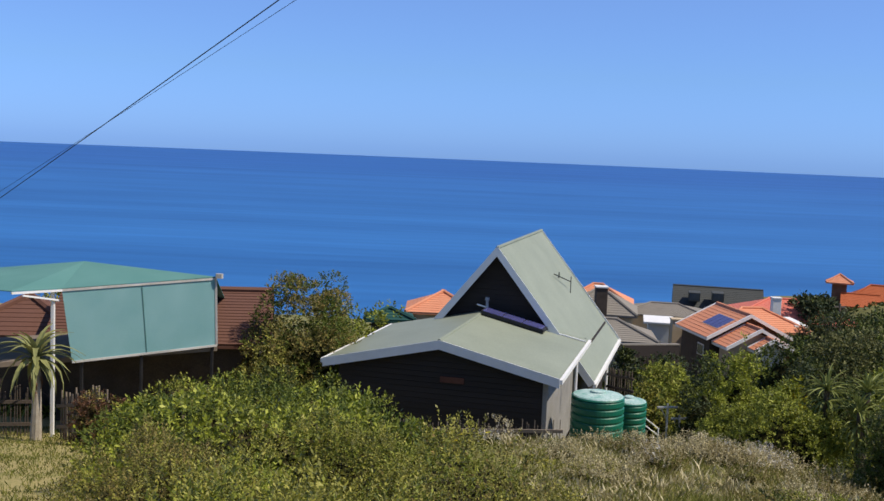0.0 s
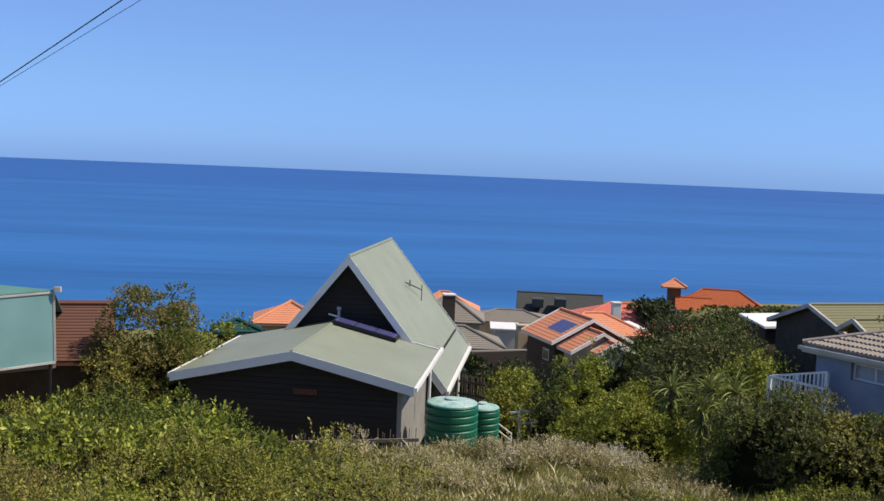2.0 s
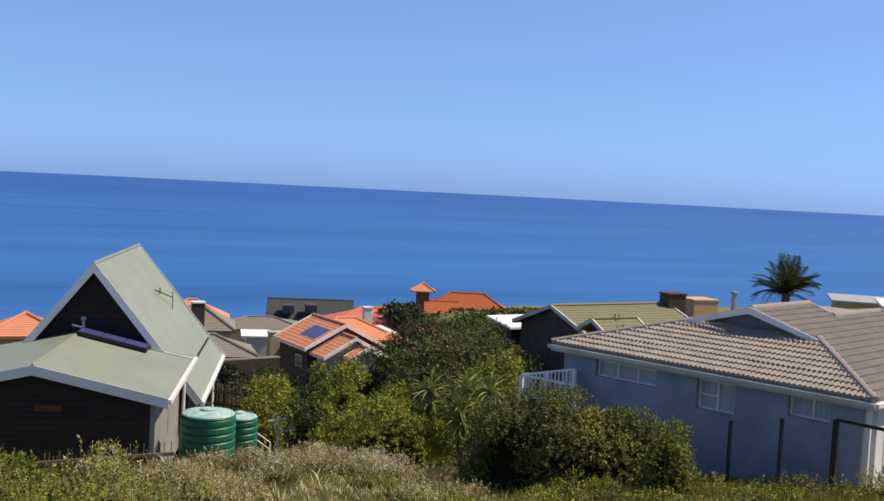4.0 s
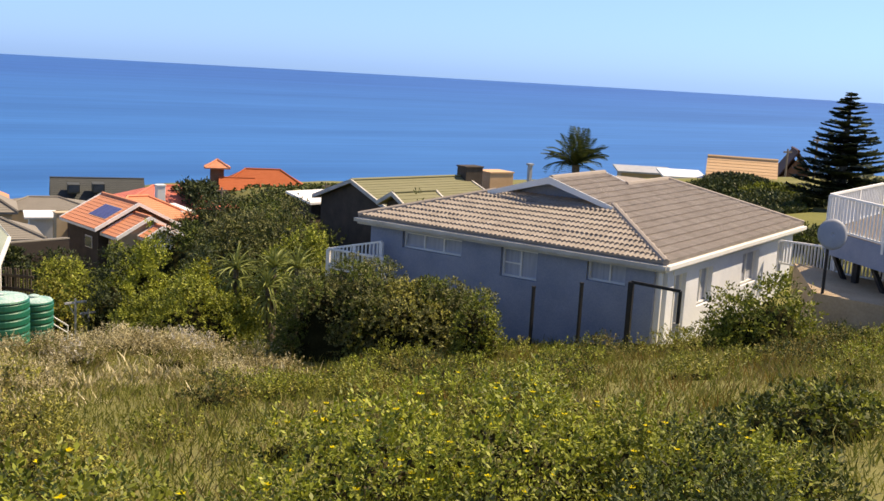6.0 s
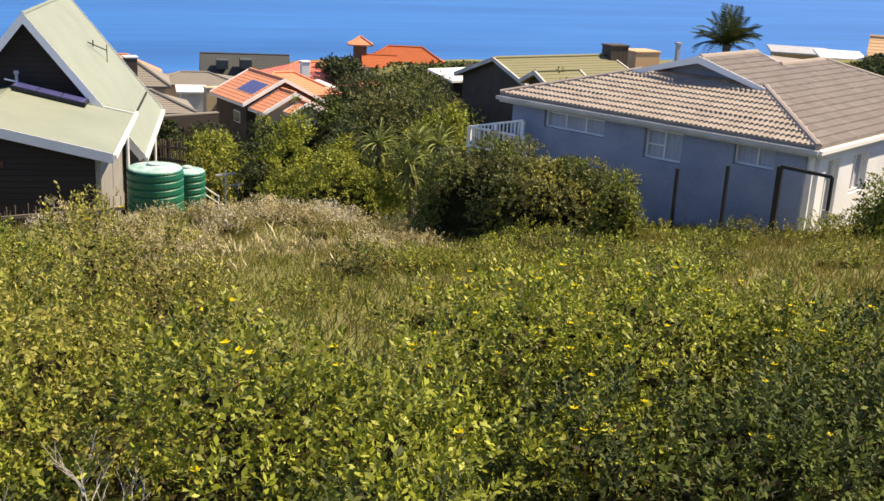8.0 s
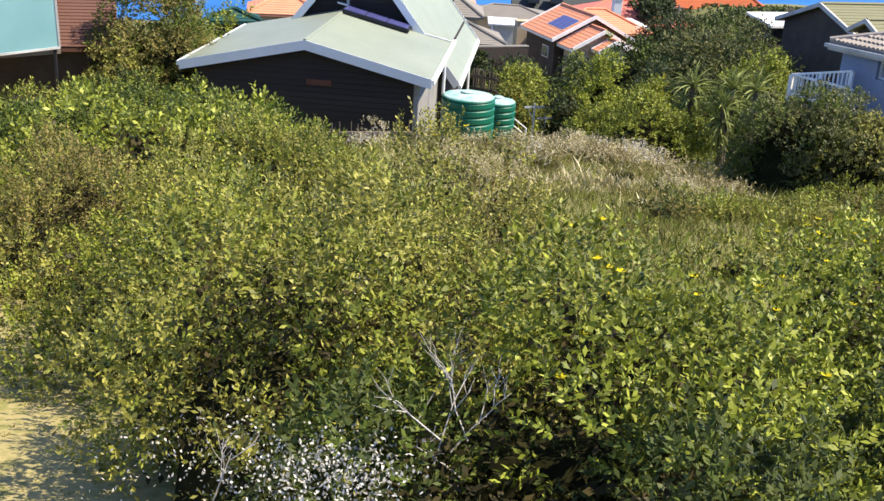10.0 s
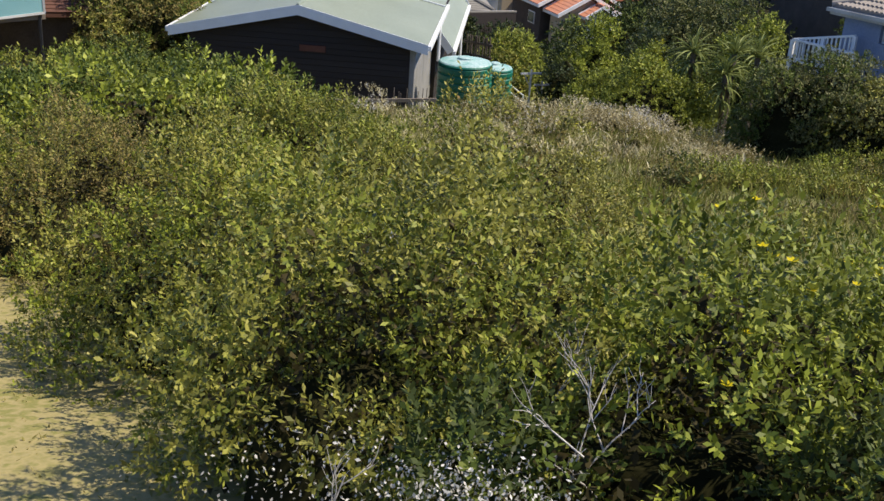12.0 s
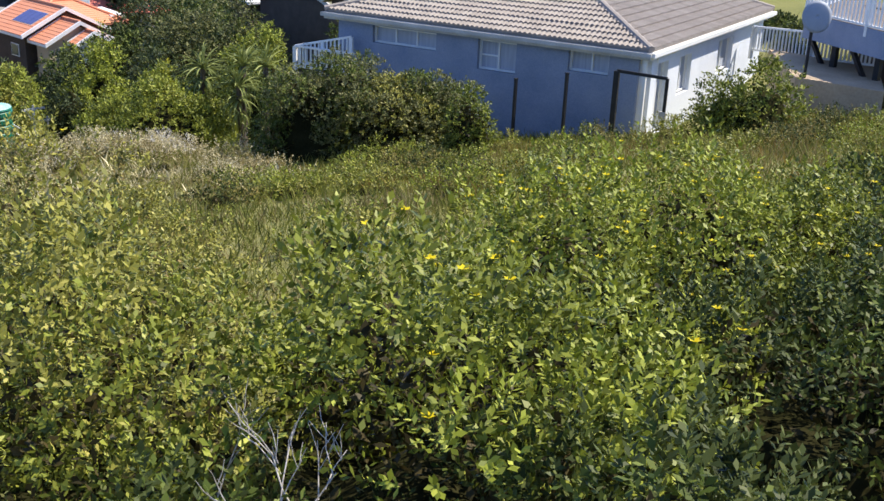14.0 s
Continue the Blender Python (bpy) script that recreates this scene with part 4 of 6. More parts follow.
# ---- balcony screened with shade net ----
def build_net_balcony():
    tl, tr, bl, br = Vector((-10.50, 30.02, -4.38)), Vector((-6.66, 32.32, -4.17)), Vector((-10.23, 30.11, -6.43)), Vector((-6.60, 32.33, -6.21))
    t = thing("balcony", pose(tl.x, tl.y, tl.z), "raised balcony screened and roofed with teal shade net", "balcony")
    q = lambda p: p - tl
    mt, mb = (tl + tr) / 2, (bl + br) / 2
    n = (tr - tl).cross(bl - tl).normalized() * 0.01
    for a, b, c, d in ((tl, mt, mb, bl), (mt, tr, br, mb)):
        part("shade_net", Geo().prism([q(a), q(b), q(c), q(d)], n), net_m, t, "teal shade net panel")
    part("seam", Geo().beam(q(mt) - n, q(mb) - n, 0.02, 0.02), net_top, t)
    for a, b in ((tl, tr), (bl, br), (tr, br)):
        part("frame_rail", Geo().beam(q(a), q(b), 0.06, 0.06), dirty_white, t)
    # roof net: peak and corners
    pk = Vector((-10.78, 32.77, -3.85))
    lc = Vector((-14.57, 29.61, -4.34))
    bk = Vector((-15.28, 34.79, -4.53))
    rb = Vector((-7.5, 38, -5.6))
    ft = Vector((-11.44, 28.81, -4.34))
    up = Vector((0, 0, 0.06))
    part("roof_net", Geo().slab([q(tl) + up, q(tr) + up, q(pk)], 0.02), net_top, t, "green shade net roof")
    part("roof_net", Geo().slab([q(ft) + up, q(tl) + up, q(pk)], 0.02), net_top, t)
    part("roof_net", Geo().slab([q(lc) + up, q(ft) + up, q(pk)], 0.02), net_top, t)
    part("roof_net", Geo().slab([q(tr) + up, q(rb), q(pk)], 0.02), net_top, t)
    part("roof_net", Geo().slab([q(lc) + up, q(pk), q(bk)], 0.02), net_top, t)
    part("frame_rail", Geo().beam(q(ft), q(tl), 0.06, 0.06), white, t)
    part("frame_rail", Geo().beam(q(ft) + Vector((0.3, 0, -0.05)), q(tl) + Vector((-0.1, 0.1, -0.3)), 0.05, 0.05), white, t)
    g0 = gz(tl.x, tl.y) - tl.z - 0.2
    x = -0.25
    part("post", Geo().box(x - 0.05, -0.05, g0, x + 0.05, 0.05, 0.0, 0.01), white, t, "white steel post")
    for s in (0.12, 0.5, 0.98):
        p = q(tl.lerp(tr, s))
        part("post", Geo().box(p.x - 0.04, p.y + 0.02, g0, p.x + 0.04, p.y + 0.10, p.z, 0.01), steel_dark, t)
    p, r = q(bl) + Vector((-2.5, -0.6, -0.05)), q(br) + Vector((0, 0.1, -0.05))
    back = Vector((-1.1, 4.0, 0))
    part("floor", Geo().prism([p, r, r + back, p + back], (0, 0, -0.14)), old_wood, t)
    # tap head at the corner
    part("floodlight", Geo().box(q(tr).x + 0.0, q(tr).y - 0.12, q(tr).z + 0.02, q(tr).x + 0.22, q(tr).y + 0.02, q(tr).z + 0.16, 0.03), dirty_white, t)


build_net_balcony()


# ---- plants ----
rng = np.random.default_rng(7)


def unit(v):
    return v / np.maximum(np.linalg.norm(v, axis=-1, keepdims=True), 1e-9)


def leaf_quads(p, d, n, length, width):
    """Leaves at p, pointing along d, with their faces towards n."""
    s = unit(np.cross(d, n))
    l, w = length[:, None], width[:, None]
    return np.stack([p, p + d * l * 0.55 + s * w * 0.5, p + d * l, p + d * l * 0.55 - s * w * 0.5], axis=1)


def shoots(base, axis, length, per, leaf, spread=0.9):
    """Leaves set round upright shoots."""
    n = len(base)
    t = np.tile(np.linspace(0.1, 1.0, per), n)
    b, a, ln = np.repeat(base, per, 0), np.repeat(axis, per, 0), np.repeat(length, per)
    ang = np.tile(np.arange(per) * 2.4, n) + np.repeat(rng.uniform(0, 6.28, n), per) + rng.normal(0, 0.3, n * per)
    x = unit(np.cross(a, np.array([0.31, 0.52, 0.11])))
    y = np.cross(a, x)
    out = x * np.cos(ang)[:, None] + y * np.sin(ang)[:, None]
    up = (0.35 + 0.75 * t)[:, None]
    d = unit(out * spread + a * up + rng.normal(0, 0.18, (n * per, 3)))
    p = b + a * (ln * t)[:, None]
    L = leaf * rng.uniform(0.65, 1.25, n * per)
    return leaf_quads(p, d, unit(a * 1.0 - out * 0.5 + rng.normal(0, 0.25, (n * per, 3))), L, L * rng.uniform(0.38, 0.58, n * per))


def dome(x, y, rx, ry, h, lumps):
    """Height of a lumpy crown over the ground at (x, y) offsets, below zero outside."""
    r = (x / rx) ** 2 + (y / ry) ** 2
    z = h * np.sqrt(np.clip(1 - r ** 1.5, 0, 1))
    for lx, ly, lr, lh in lumps:
        z = z + lh * np.exp(-((x - lx) ** 2 + (y - ly) ** 2) / (lr * lr)) * (r < 1)
    return np.where(r < 1, z, -1)


def shrub(x, y, rx, ry, h, m, label, leaf=0.05, dens=75, per=13, shoot=0.26, seed=0, sink=0.0, clump=0.0, spikes=0, flowers=0, m2=None, group="", z=None, name="shrub", core=0.62, fill=2.9, loose=1.9):
    rs = np.random.default_rng(seed + 100)
    g0 = (gz(x, y) if z is None else z) - sink
    t = thing(name, pose(x, y, g0), label, name, group)
    lumps = [(rs.uniform(-rx, rx) * 0.8, rs.uniform(-ry, ry) * 0.8, rs.uniform(0.13, 0.32) * min(rx, ry), rs.choice((-0.34, 0.13)) * h * rs.uniform(0.4, 1.1)) for _ in range(22)]
    # filler mass inside, near black so that gaps look shaded
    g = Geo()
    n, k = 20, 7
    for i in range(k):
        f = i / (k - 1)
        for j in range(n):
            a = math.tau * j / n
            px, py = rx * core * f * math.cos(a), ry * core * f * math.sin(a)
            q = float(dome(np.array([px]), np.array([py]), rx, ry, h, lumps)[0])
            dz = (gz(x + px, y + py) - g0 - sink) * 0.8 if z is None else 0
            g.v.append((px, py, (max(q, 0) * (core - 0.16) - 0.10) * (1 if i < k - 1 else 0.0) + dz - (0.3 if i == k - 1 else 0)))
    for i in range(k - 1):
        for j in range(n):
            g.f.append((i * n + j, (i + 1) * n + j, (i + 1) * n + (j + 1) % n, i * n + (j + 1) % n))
    part("shade_core", g, core_m, t, smooth=True)
    # rounded clumps of leafy shoots over the dome
    rc = clump or max(0.14, 0.19 * min(rx, ry, h * 1.3))
    area = math.pi * rx * ry + 2.4 * (rx + ry) * h
    K = int(area / (rc * rc * fill)) + 4
    flank = rs.uniform(0, 1, K) < 2.0 * (rx + ry) * h / area
    f = np.where(flank, rs.uniform(0.84, 1.0, K), np.sqrt(rs.uniform(0, 0.9, K)))
    a = rs.uniform(0, 6.2832, K)
    cx, cy = rx * f * np.cos(a), ry * f * np.sin(a)
    rim = dome(cx * 0.8 / np.maximum(f, 0.8), cy * 0.8 / np.maximum(f, 0.8), rx, ry, h, lumps)
    cz = np.where(flank, rim * rs.uniform(0.05, 0.95, K) + rc * 0.4, dome(cx, cy, rx, ry, h, lumps))
    cr = rc * rs.uniform(0.55, 1.4, K)
    deep = rs.uniform(0, 1, K) ** 1.6
    cz = np.maximum(cz - cr * (0.45 + loose * deep), 0.1 * rc)
    pull = np.where(flank, 1 - 0.085 * loose * deep, 1.0)
    cx, cy = cx * pull, cy * pull
    if z is None:
        cz = cz + np.array([gz(x + p, y + q) - g0 - sink for p, q in zip(cx, cy)]) * 0.8
    # shoots on each clump, thinner underneath
    m_each = np.maximum(4, (12.57 * cr * cr * dens).astype(int))
    ci = np.repeat(np.arange(K), m_each)
    cnt = len(ci)
    d = unit(rs.normal(0, 1, (cnt, 3)) + np.array([0, 0, 0.6]))
    rr = cr[ci] * rs.uniform(0.8, 1.0, cnt)
    base = np.stack([cx[ci] * 0.95, cy[ci] * 0.95, cz[ci]], 1) + d * rr[:, None] * np.array([1.1, 1.1, 0.9])
    ax = unit(d + np.array([0, 0, 0.4]) + rs.normal(0, 0.25, (cnt, 3)))
    ln = np.minimum(shoot, cr[ci] * 0.9) * rs.uniform(0.5, 1.3, cnt)
    co = shoots(base, ax, ln, per, leaf)
    # leaves deeper inside, coloured dark to put shade into the gaps
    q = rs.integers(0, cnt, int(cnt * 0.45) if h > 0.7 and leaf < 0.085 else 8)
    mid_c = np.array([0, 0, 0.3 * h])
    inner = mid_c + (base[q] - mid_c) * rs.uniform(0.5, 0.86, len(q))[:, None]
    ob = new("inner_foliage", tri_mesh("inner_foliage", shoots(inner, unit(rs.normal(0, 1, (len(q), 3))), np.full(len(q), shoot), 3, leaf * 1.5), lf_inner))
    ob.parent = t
    if spikes:
        q = np.argsort(-(base[:, 2] + rs.normal(0, 0.12 * h, cnt)))[:spikes]
        sp = shoots(base[q] + ax[q] * 0.05, unit(rs.normal(0, 0.22, (len(q), 3)) + np.array([0, 0, 1.0])), rs.uniform(0.10, 0.24, len(q)), 16, leaf)
        ob = new("upright_growth", tri_mesh("upright_growth", sp, m))
        tagged(ob, kind="stuff").parent = t
    if m2 is not None:
        sel = np.repeat((rs.uniform(0, 1, K) < 0.35)[ci] ^ (rs.uniform(0, 1, cnt) < 0.12), per)
        for mm, cc in ((m, co[~sel]), (m2, co[sel])):
            ob = new("foliage", tri_mesh("foliage", cc, mm))
            ob.parent = t
    else:
        ob = new("foliage", tri_mesh("foliage", co, m))
        ob.parent = t
    if flowers:
        top = np.argsort(-(base[:, 2] + rs.normal(0, 0.25 * h, cnt)))[:flowers]
        b = base[top] + ax[top] * ln[top][:, None]
        q = np.repeat(b, 6, 0)
        ang = np.tile(np.arange(6) * 1.047, len(b))
        d = unit(np.stack([np.cos(ang), np.sin(ang), np.full(len(q), 0.35)], 1))
        fl = leaf_quads(q, d, np.tile(np.array([[0, 0, 1.0]]), (len(q), 1)), np.full(len(q), leaf * 0.62), np.full(len(q), leaf * 0.4))
        ob = new("blossom", tri_mesh("blossom", fl, petal))
        ob.parent = t
        tagged(ob, "small yellow flowers", kind="stuff")
    return t


NEAR = "near shrubs"
L1 = "dense shrub with fleshy bright green leaves and yellow flowers"
L2 = "dense shrub with small olive green and brownish leaves"
# The three low front shrubs get dark leaves: shade put into their colour.
near = [
    (0.5, 5.2, 1.4, 1.2, 1.25, lf_mid, lf_bright, 6, L1), (2.2, 6.1, 1.35, 1.15, 1.25, lf_bright, lf_mid, 26, L1), (3.3, 6.3, 1.4, 1.2, 1.32, lf_bright, lf_mid, 20, L1),
    (4.5, 6.1, 1.1, 1.0, 0.95, lf_mid, lf_bright, 10, L1),
    (-0.5, 6.7, 1.4, 1.3, 1.5, lf_olive, lf_mid, 0, L2), (0.55, 9.4, 1.35, 1.4, 1.68, lf_olive, lf_brown, 3, L2), (-1.5, 8.3, 1.4, 1.5, 1.5, lf_olive, lf_bright, 0, L2),
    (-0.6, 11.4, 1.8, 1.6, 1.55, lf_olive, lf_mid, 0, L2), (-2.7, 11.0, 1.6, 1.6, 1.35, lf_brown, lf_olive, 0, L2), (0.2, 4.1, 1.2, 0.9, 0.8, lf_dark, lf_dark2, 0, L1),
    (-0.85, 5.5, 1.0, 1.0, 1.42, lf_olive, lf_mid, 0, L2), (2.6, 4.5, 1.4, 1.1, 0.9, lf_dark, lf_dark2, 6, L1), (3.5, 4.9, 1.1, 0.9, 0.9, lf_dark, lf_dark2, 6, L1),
]
for i, (x, y, rx, ry, h, m1, m2, fl, lab) in enumerate(near):
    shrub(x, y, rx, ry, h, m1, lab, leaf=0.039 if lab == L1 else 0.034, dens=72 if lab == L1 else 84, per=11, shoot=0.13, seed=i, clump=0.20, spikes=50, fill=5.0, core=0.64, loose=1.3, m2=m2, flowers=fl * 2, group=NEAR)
for i, (x, y, rx, ry, h, m1, m2) in enumerate(((-2.5, 14.6, 2.1, 2.1, 1.9, lf_mid, lf_bright), (-1.0, 16.6, 2.0, 2.0, 1.8, lf_dark2, lf_bright), (-3.9, 18.2, 2.0, 2.0, 1.6, lf_dark2, lf_bright), (-2.8, 19.6, 2.2, 2.2, 1.9, lf_dark2, lf_mid), (-5.0, 22.3, 1.7, 1.8, 1.5, lf_olive, lf_dark2), (-3.7, 24.0, 2.0, 2.0, 1.9, lf_dark2, lf_mid), (-1.6, 22.5, 1.8, 1.8, 1.5, lf_mid, lf_olive))):
    shrub(x, y, rx, ry, h, m1, "rounded shrub with bright green leaves on the slope", leaf=0.084, dens=20, per=9, shoot=0.18, clump=0.32, seed=40 + i, fill=4.6, core=0.74, loose=1.0, m2=m2, group="slope shrubs")



def bush(p, width, m, label, seed, leaf=0.12, dens=26, m2=None, deep=None, name="shrub", per=11, thick=1.0, loose=0.5):
    """A shrub under its topmost point p."""
    x, y, top = p
    leaf *= 1.28
    rx, ry = width / 2 - leaf * 1.2, (deep or width) / 2 - leaf * 1.2
    h = max(0.5, (top - gz(x, y) - leaf * 2) * 0.94)
    return shrub(x, y, rx, ry, h, m, label, leaf=leaf, dens=0.115 * thick / (leaf * leaf), per=6, shoot=leaf * 1.5, seed=seed, clump=0.22 * min(rx, ry, h * 1.2), m2=m2, name=name, core=0.8, fill=2.5, loose=loose)


for i, (p, w) in enumerate((((-0.83, 4.56, -2.64), 0.19), ((-1.12, 4.59, -2.72), 0.11), ((-0.69, 4.39, -2.61), 0.12))):
    x, y, top = p
    shrub(x, y, w, w * 0.8, top - gz(x, y), bleached, "bleached grey dry shrublet among the green leaves", leaf=0.019, dens=70, per=8, shoot=0.09, seed=500 + i, clump=0.09, m2=lf_dark2, group="dry shrublets")
bush((10.07, 30.87, -6.36), 4.3, lf_mid, "rounded green shrub with fine upright shoots", 400, 0.07, 20, lf_light, 3.4, name="shrub", thick=2.0)
# near-black leaves put this shrub's shade into its colour
bush((8.75, 34.39, -6.41), 1.7, lf_dark, "green shrub with leaves darkened for shade", 401, 0.085, 20, lf_blue, 1.7, name="shrub", thick=1.3)
bush((9.36, 35.63, -6.36), 1.2, lf_light, "light green rounded shrub on the slope", 402, 0.085, 20, lf_bright, 1.2, name="shrub", thick=2.6)
bush((10.70, 36.71, -6.60), 1.7, lf_light, "light green rounded shrub on the slope", 403, 0.085, 20, lf_bright, 1.7, name="shrub", thick=2.6)
bush((11.55, 34.12, -6.46), 1.3, lf_yellow, "yellow-green leafy shrub on the slope", 404, 0.085, 20, lf_bright, 1.3, name="shrub", thick=2.6)
bush((17.81, 48.53, -7.23), 3.4, lf_grey, "broad dark green tree with a lumpy crown", 405, 0.12, 20, lf_dark, 3.4, name="tree", thick=1.8)
bush((19.90, 49.43, -6.80), 3.7, lf_grey, "broad dark green tree with a lumpy crown", 406, 0.12, 20, lf_dark, 3.7, name="tree", thick=1.8)
bush((21.99, 49.36, -6.97), 2.9, lf_grey, "broad dark green tree with a lumpy crown", 407, 0.12, 20, lf_dark, 2.9, name="tree", thick=1.8)
bush((15.98, 45.32, -7.70), 2.9, lf_dark, "dark green tree on the slope", 408, 0.12, 20, lf_blue, 2.9, name="tree", thick=1.3)
bush((17.10, 39.80, -6.92), 2.1, lf_light, "light green spreading shrub on the slope", 409, 0.1, 20, lf_mid, 2.1, name="shrub", thick=2.4)
bush((18.54, 40.17, -6.75), 1.9, lf_light, "light green spreading shrub on the slope", 410, 0.1, 20, lf_mid, 1.9, name="shrub", thick=2.4)
bush((14.30, 36.64, -7.12), 2.1, lf_dark, "dark undergrowth below the yuccas", 411, 0.1, 20, lf_dark2, 2.1, name="shrub", thick=1.2)
bush((15.20, 33.98, -6.69), 1.8, lf_dark, "dark undergrowth below the yuccas", 412, 0.1, 20, lf_dark2, 1.8, name="shrub", thick=1.2)
bush((7.96, 37.96, -7.84), 1.7, lf_olive, "low olive scrub behind the tanks", 413, 0.1, 20, lf_dark2, 1.7, name="shrub", thick=1.1)
bush((10.25, 47.09, -8.94), 3.1, lf_light, "low green scrub on the slope below the houses", 414, 0.12, 20, gr_green, 4.4, name="shrub", thick=1.8)
bush((13.29, 20.79, -5.25), 1.2, lf_mid, "pale green shrub beside the blue house", 417, 0.06, 20, lf_dark2, 1.2, name="shrub", thick=1.3)
# two scrubs with dark leaves in place of the shadow in the hollow
bush((10.84, 59.91, -10.41), 2.0, lf_dark, "scrub with leaves darkened for the shaded hollow by the houses", 418, 0.15, 20, lf_blue, 2.0, name="shrub", thick=1.2)
bush((13.96, 63.59, -11.32), 2.8, lf_blue, "scrub with leaves darkened for the shaded hollow by the houses", 419, 0.15, 20, lf_dark, 2.8, name="shrub", thick=1.2)
bush((21.37, 69.03, -11.46), 4.0, lf_dark, "dark green tree before the terracotta house", 430, 0.17, 20, lf_dark2, name="tree", thick=1.4)
bush((22.32, 66.62, -10.61), 4.0, lf_dark, "dark green tree before the terracotta house", 431, 0.17, 20, lf_dark2, name="tree", thick=1.4)
bush((17.76, 63.86, -11.24), 3.4, lf_dark, "dark green tree before the terracotta house", 432, 0.17, 20, lf_dark2, name="tree", thick=1.4)
bush((12.25, 24.75, -5.20), 4.2, lf_grey, "broad grey-green shrub with brownish shoots", 440, 0.06, 20, lf_dark2, 3.6, thick=1.7, loose=0.9)
bush((13.75, 23.95, -5.28), 4.2, lf_grey, "broad grey-green shrub with brownish shoots", 441, 0.06, 20, lf_dark2, 3.6, thick=1.7, loose=0.9)
bush((12.90, 23.65, -5.36), 3.4, lf_grey, "broad grey-green shrub with brownish shoots", 442, 0.06, 20, lf_olive, 3.0, thick=1.7, loose=0.9)
bush((-8.71, 27.24, -6.45), 1.3, dry_leaf, "dry rust-brown shrub growing through the stake fence", 450, 0.06, 20, lf_brown, thick=1.0, loose=1.2)
bush((-8.41, 28.17, -6.70), 1.2, dry_leaf, "dry rust-brown shrub growing through the stake fence", 451, 0.06, 20, lf_olive, thick=1.0, loose=1.2)
bush((20.00, 18.38, -4.58), 2.7, lf_mid, "leafy green shrub beside the blue house", 65, 0.08, 50, lf_dark2, thick=1.5)
bush((31.89, 52.60, -7.06), 2.4, lf_mid, "small green tree before the olive roof", 78, 0.14, 24, lf_dark, name="tree")
bush((57.34, 53.15, -6.06), 5.0, lf_blue, "dark wind-shaped coastal tree", 79, 0.2, 20, lf_dark, name="tree")
bush((50.66, 48.60, -6.51), 6.0, lf_dark, "dark wind-shaped coastal tree", 80, 0.2, 18, lf_blue, name="tree")
bush((51.37, 44.78, -6.29), 4.5, lf_mid, "green wind-shaped coastal tree", 81, 0.2, 18, lf_dark, name="tree")
bush((37.3, 105.9, -11.2), 6.0, lf_blue, "dark evergreen tree beside the tower house", 82, 0.32, 14, lf_dark, name="tree", thick=6.5)
bush((-4.44, 35.22, -3.75), 3.6, lf_brown, "tall shrub with brown-tinged leaves", 83, 0.075, 55, lf_dark2, thick=2.0)
bush((-5.05, 34.13, -5.25), 2.3, lf_brown, "shrub with brown-tinged leaves beside the brown roof", 130, 0.075, 55, lf_dark2, thick=1.4)
bush((-3.54, 36.83, -5.80), 2.2, lf_dark2, "green shrub behind the garage eave", 131, 0.075, 55, lf_mid, thick=1.4)
bush((-5.27, 33.08, -5.37), 2.0, lf_olive, "olive shrub beside the brown roof", 84, 0.08, 45, lf_brown)
bush((-2.58, 36.91, -5.69), 3.2, lf_mid, "green shrub behind the garage", 85, 0.10, 40, lf_bright)
bush((-5.85, 28.40, -5.91), 2.8, lf_mid, "green shrub before the balcony", 86, 0.08, 45, lf_bright)
bush((-4.24, 27.68, -5.55), 2.6, lf_dark, "dark green shrub before the balcony", 87, 0.08, 45, lf_mid)
bush((-2.96, 26.84, -5.67), 2.2, lf_mid, "green shrub beside the garage wall", 88, 0.08, 45, lf_dark)
bush((-6.26, 25.23, -5.61), 2.4, lf_mid, "green shrub before the balcony", 89, 0.08, 45, lf_olive)
bush((-1.98, 25.42, -5.82), 1.5, lf_mid, "green shrub beside the garage wall", 98, 0.07, 45, lf_bright)
bush((-3.47, 46.28, -6.91), 5.0, lf_mid, "green shrubs behind the garage", 90, 0.13, 26, lf_bright)
bush((-3.89, 38.22, -5.39), 2.4, lf_olive, "green shrub behind the garage", 91, 0.10, 26, lf_mid)
bush((6.71, 6.66, -3.43), 1.3, lf_dark, "low dark shrub in the grass", 92, 0.05, 120, lf_mid)
bush((9.73, 8.80, -3.66), 2.2, lf_dark, "low dark shrub in the grass", 93, 0.06, 80, lf_mid)
bush((-15.50, 43.31, -4.96), 2.4, lf_olive, "tree top behind the balcony", 94, 0.12, 24, lf_yellow, name="tree")
bush((49.97, 40.15, -5.38), 3.0, lf_blue, "dark conifer on the lawn", 95, 0.2, 20, lf_dark, name="tree")
bush((32.81, 26.37, -5.46), 1.6, lf_dark, "dark hedge beside the deck", 96, 0.12, 30, lf_mid)
bush((30.27, 49.64, -6.50), 2.4, lf_mid, "small leafy tree behind the roof", 97, 0.12, 24, lf_dark, name="tree")

bush((29.15, 49.59, -7.38), 4.5, lf_dark2, "green shrub below the olive roof", 125, 0.13, 20, lf_dark)
bush((32.96, 50.71, -7.28), 4.5, lf_dark, "dark shrub below the olive roof", 126, 0.13, 20, lf_dark2)
bush((32.67, 84.11, -11.10), 9.0, lf_dark, "dark green tree between the houses", 134, 0.19, 20, lf_blue, name="tree", thick=1.7)
bush((35.48, 82.95, -10.77), 10.0, lf_dark, "dark green tree between the houses", 135, 0.19, 20, lf_dark2, name="tree", thick=1.7)
bush((34.88, 76.64, -10.15), 7.0, lf_dark2, "green tree between the houses", 136, 0.18, 20, lf_dark, name="tree", thick=1.7)
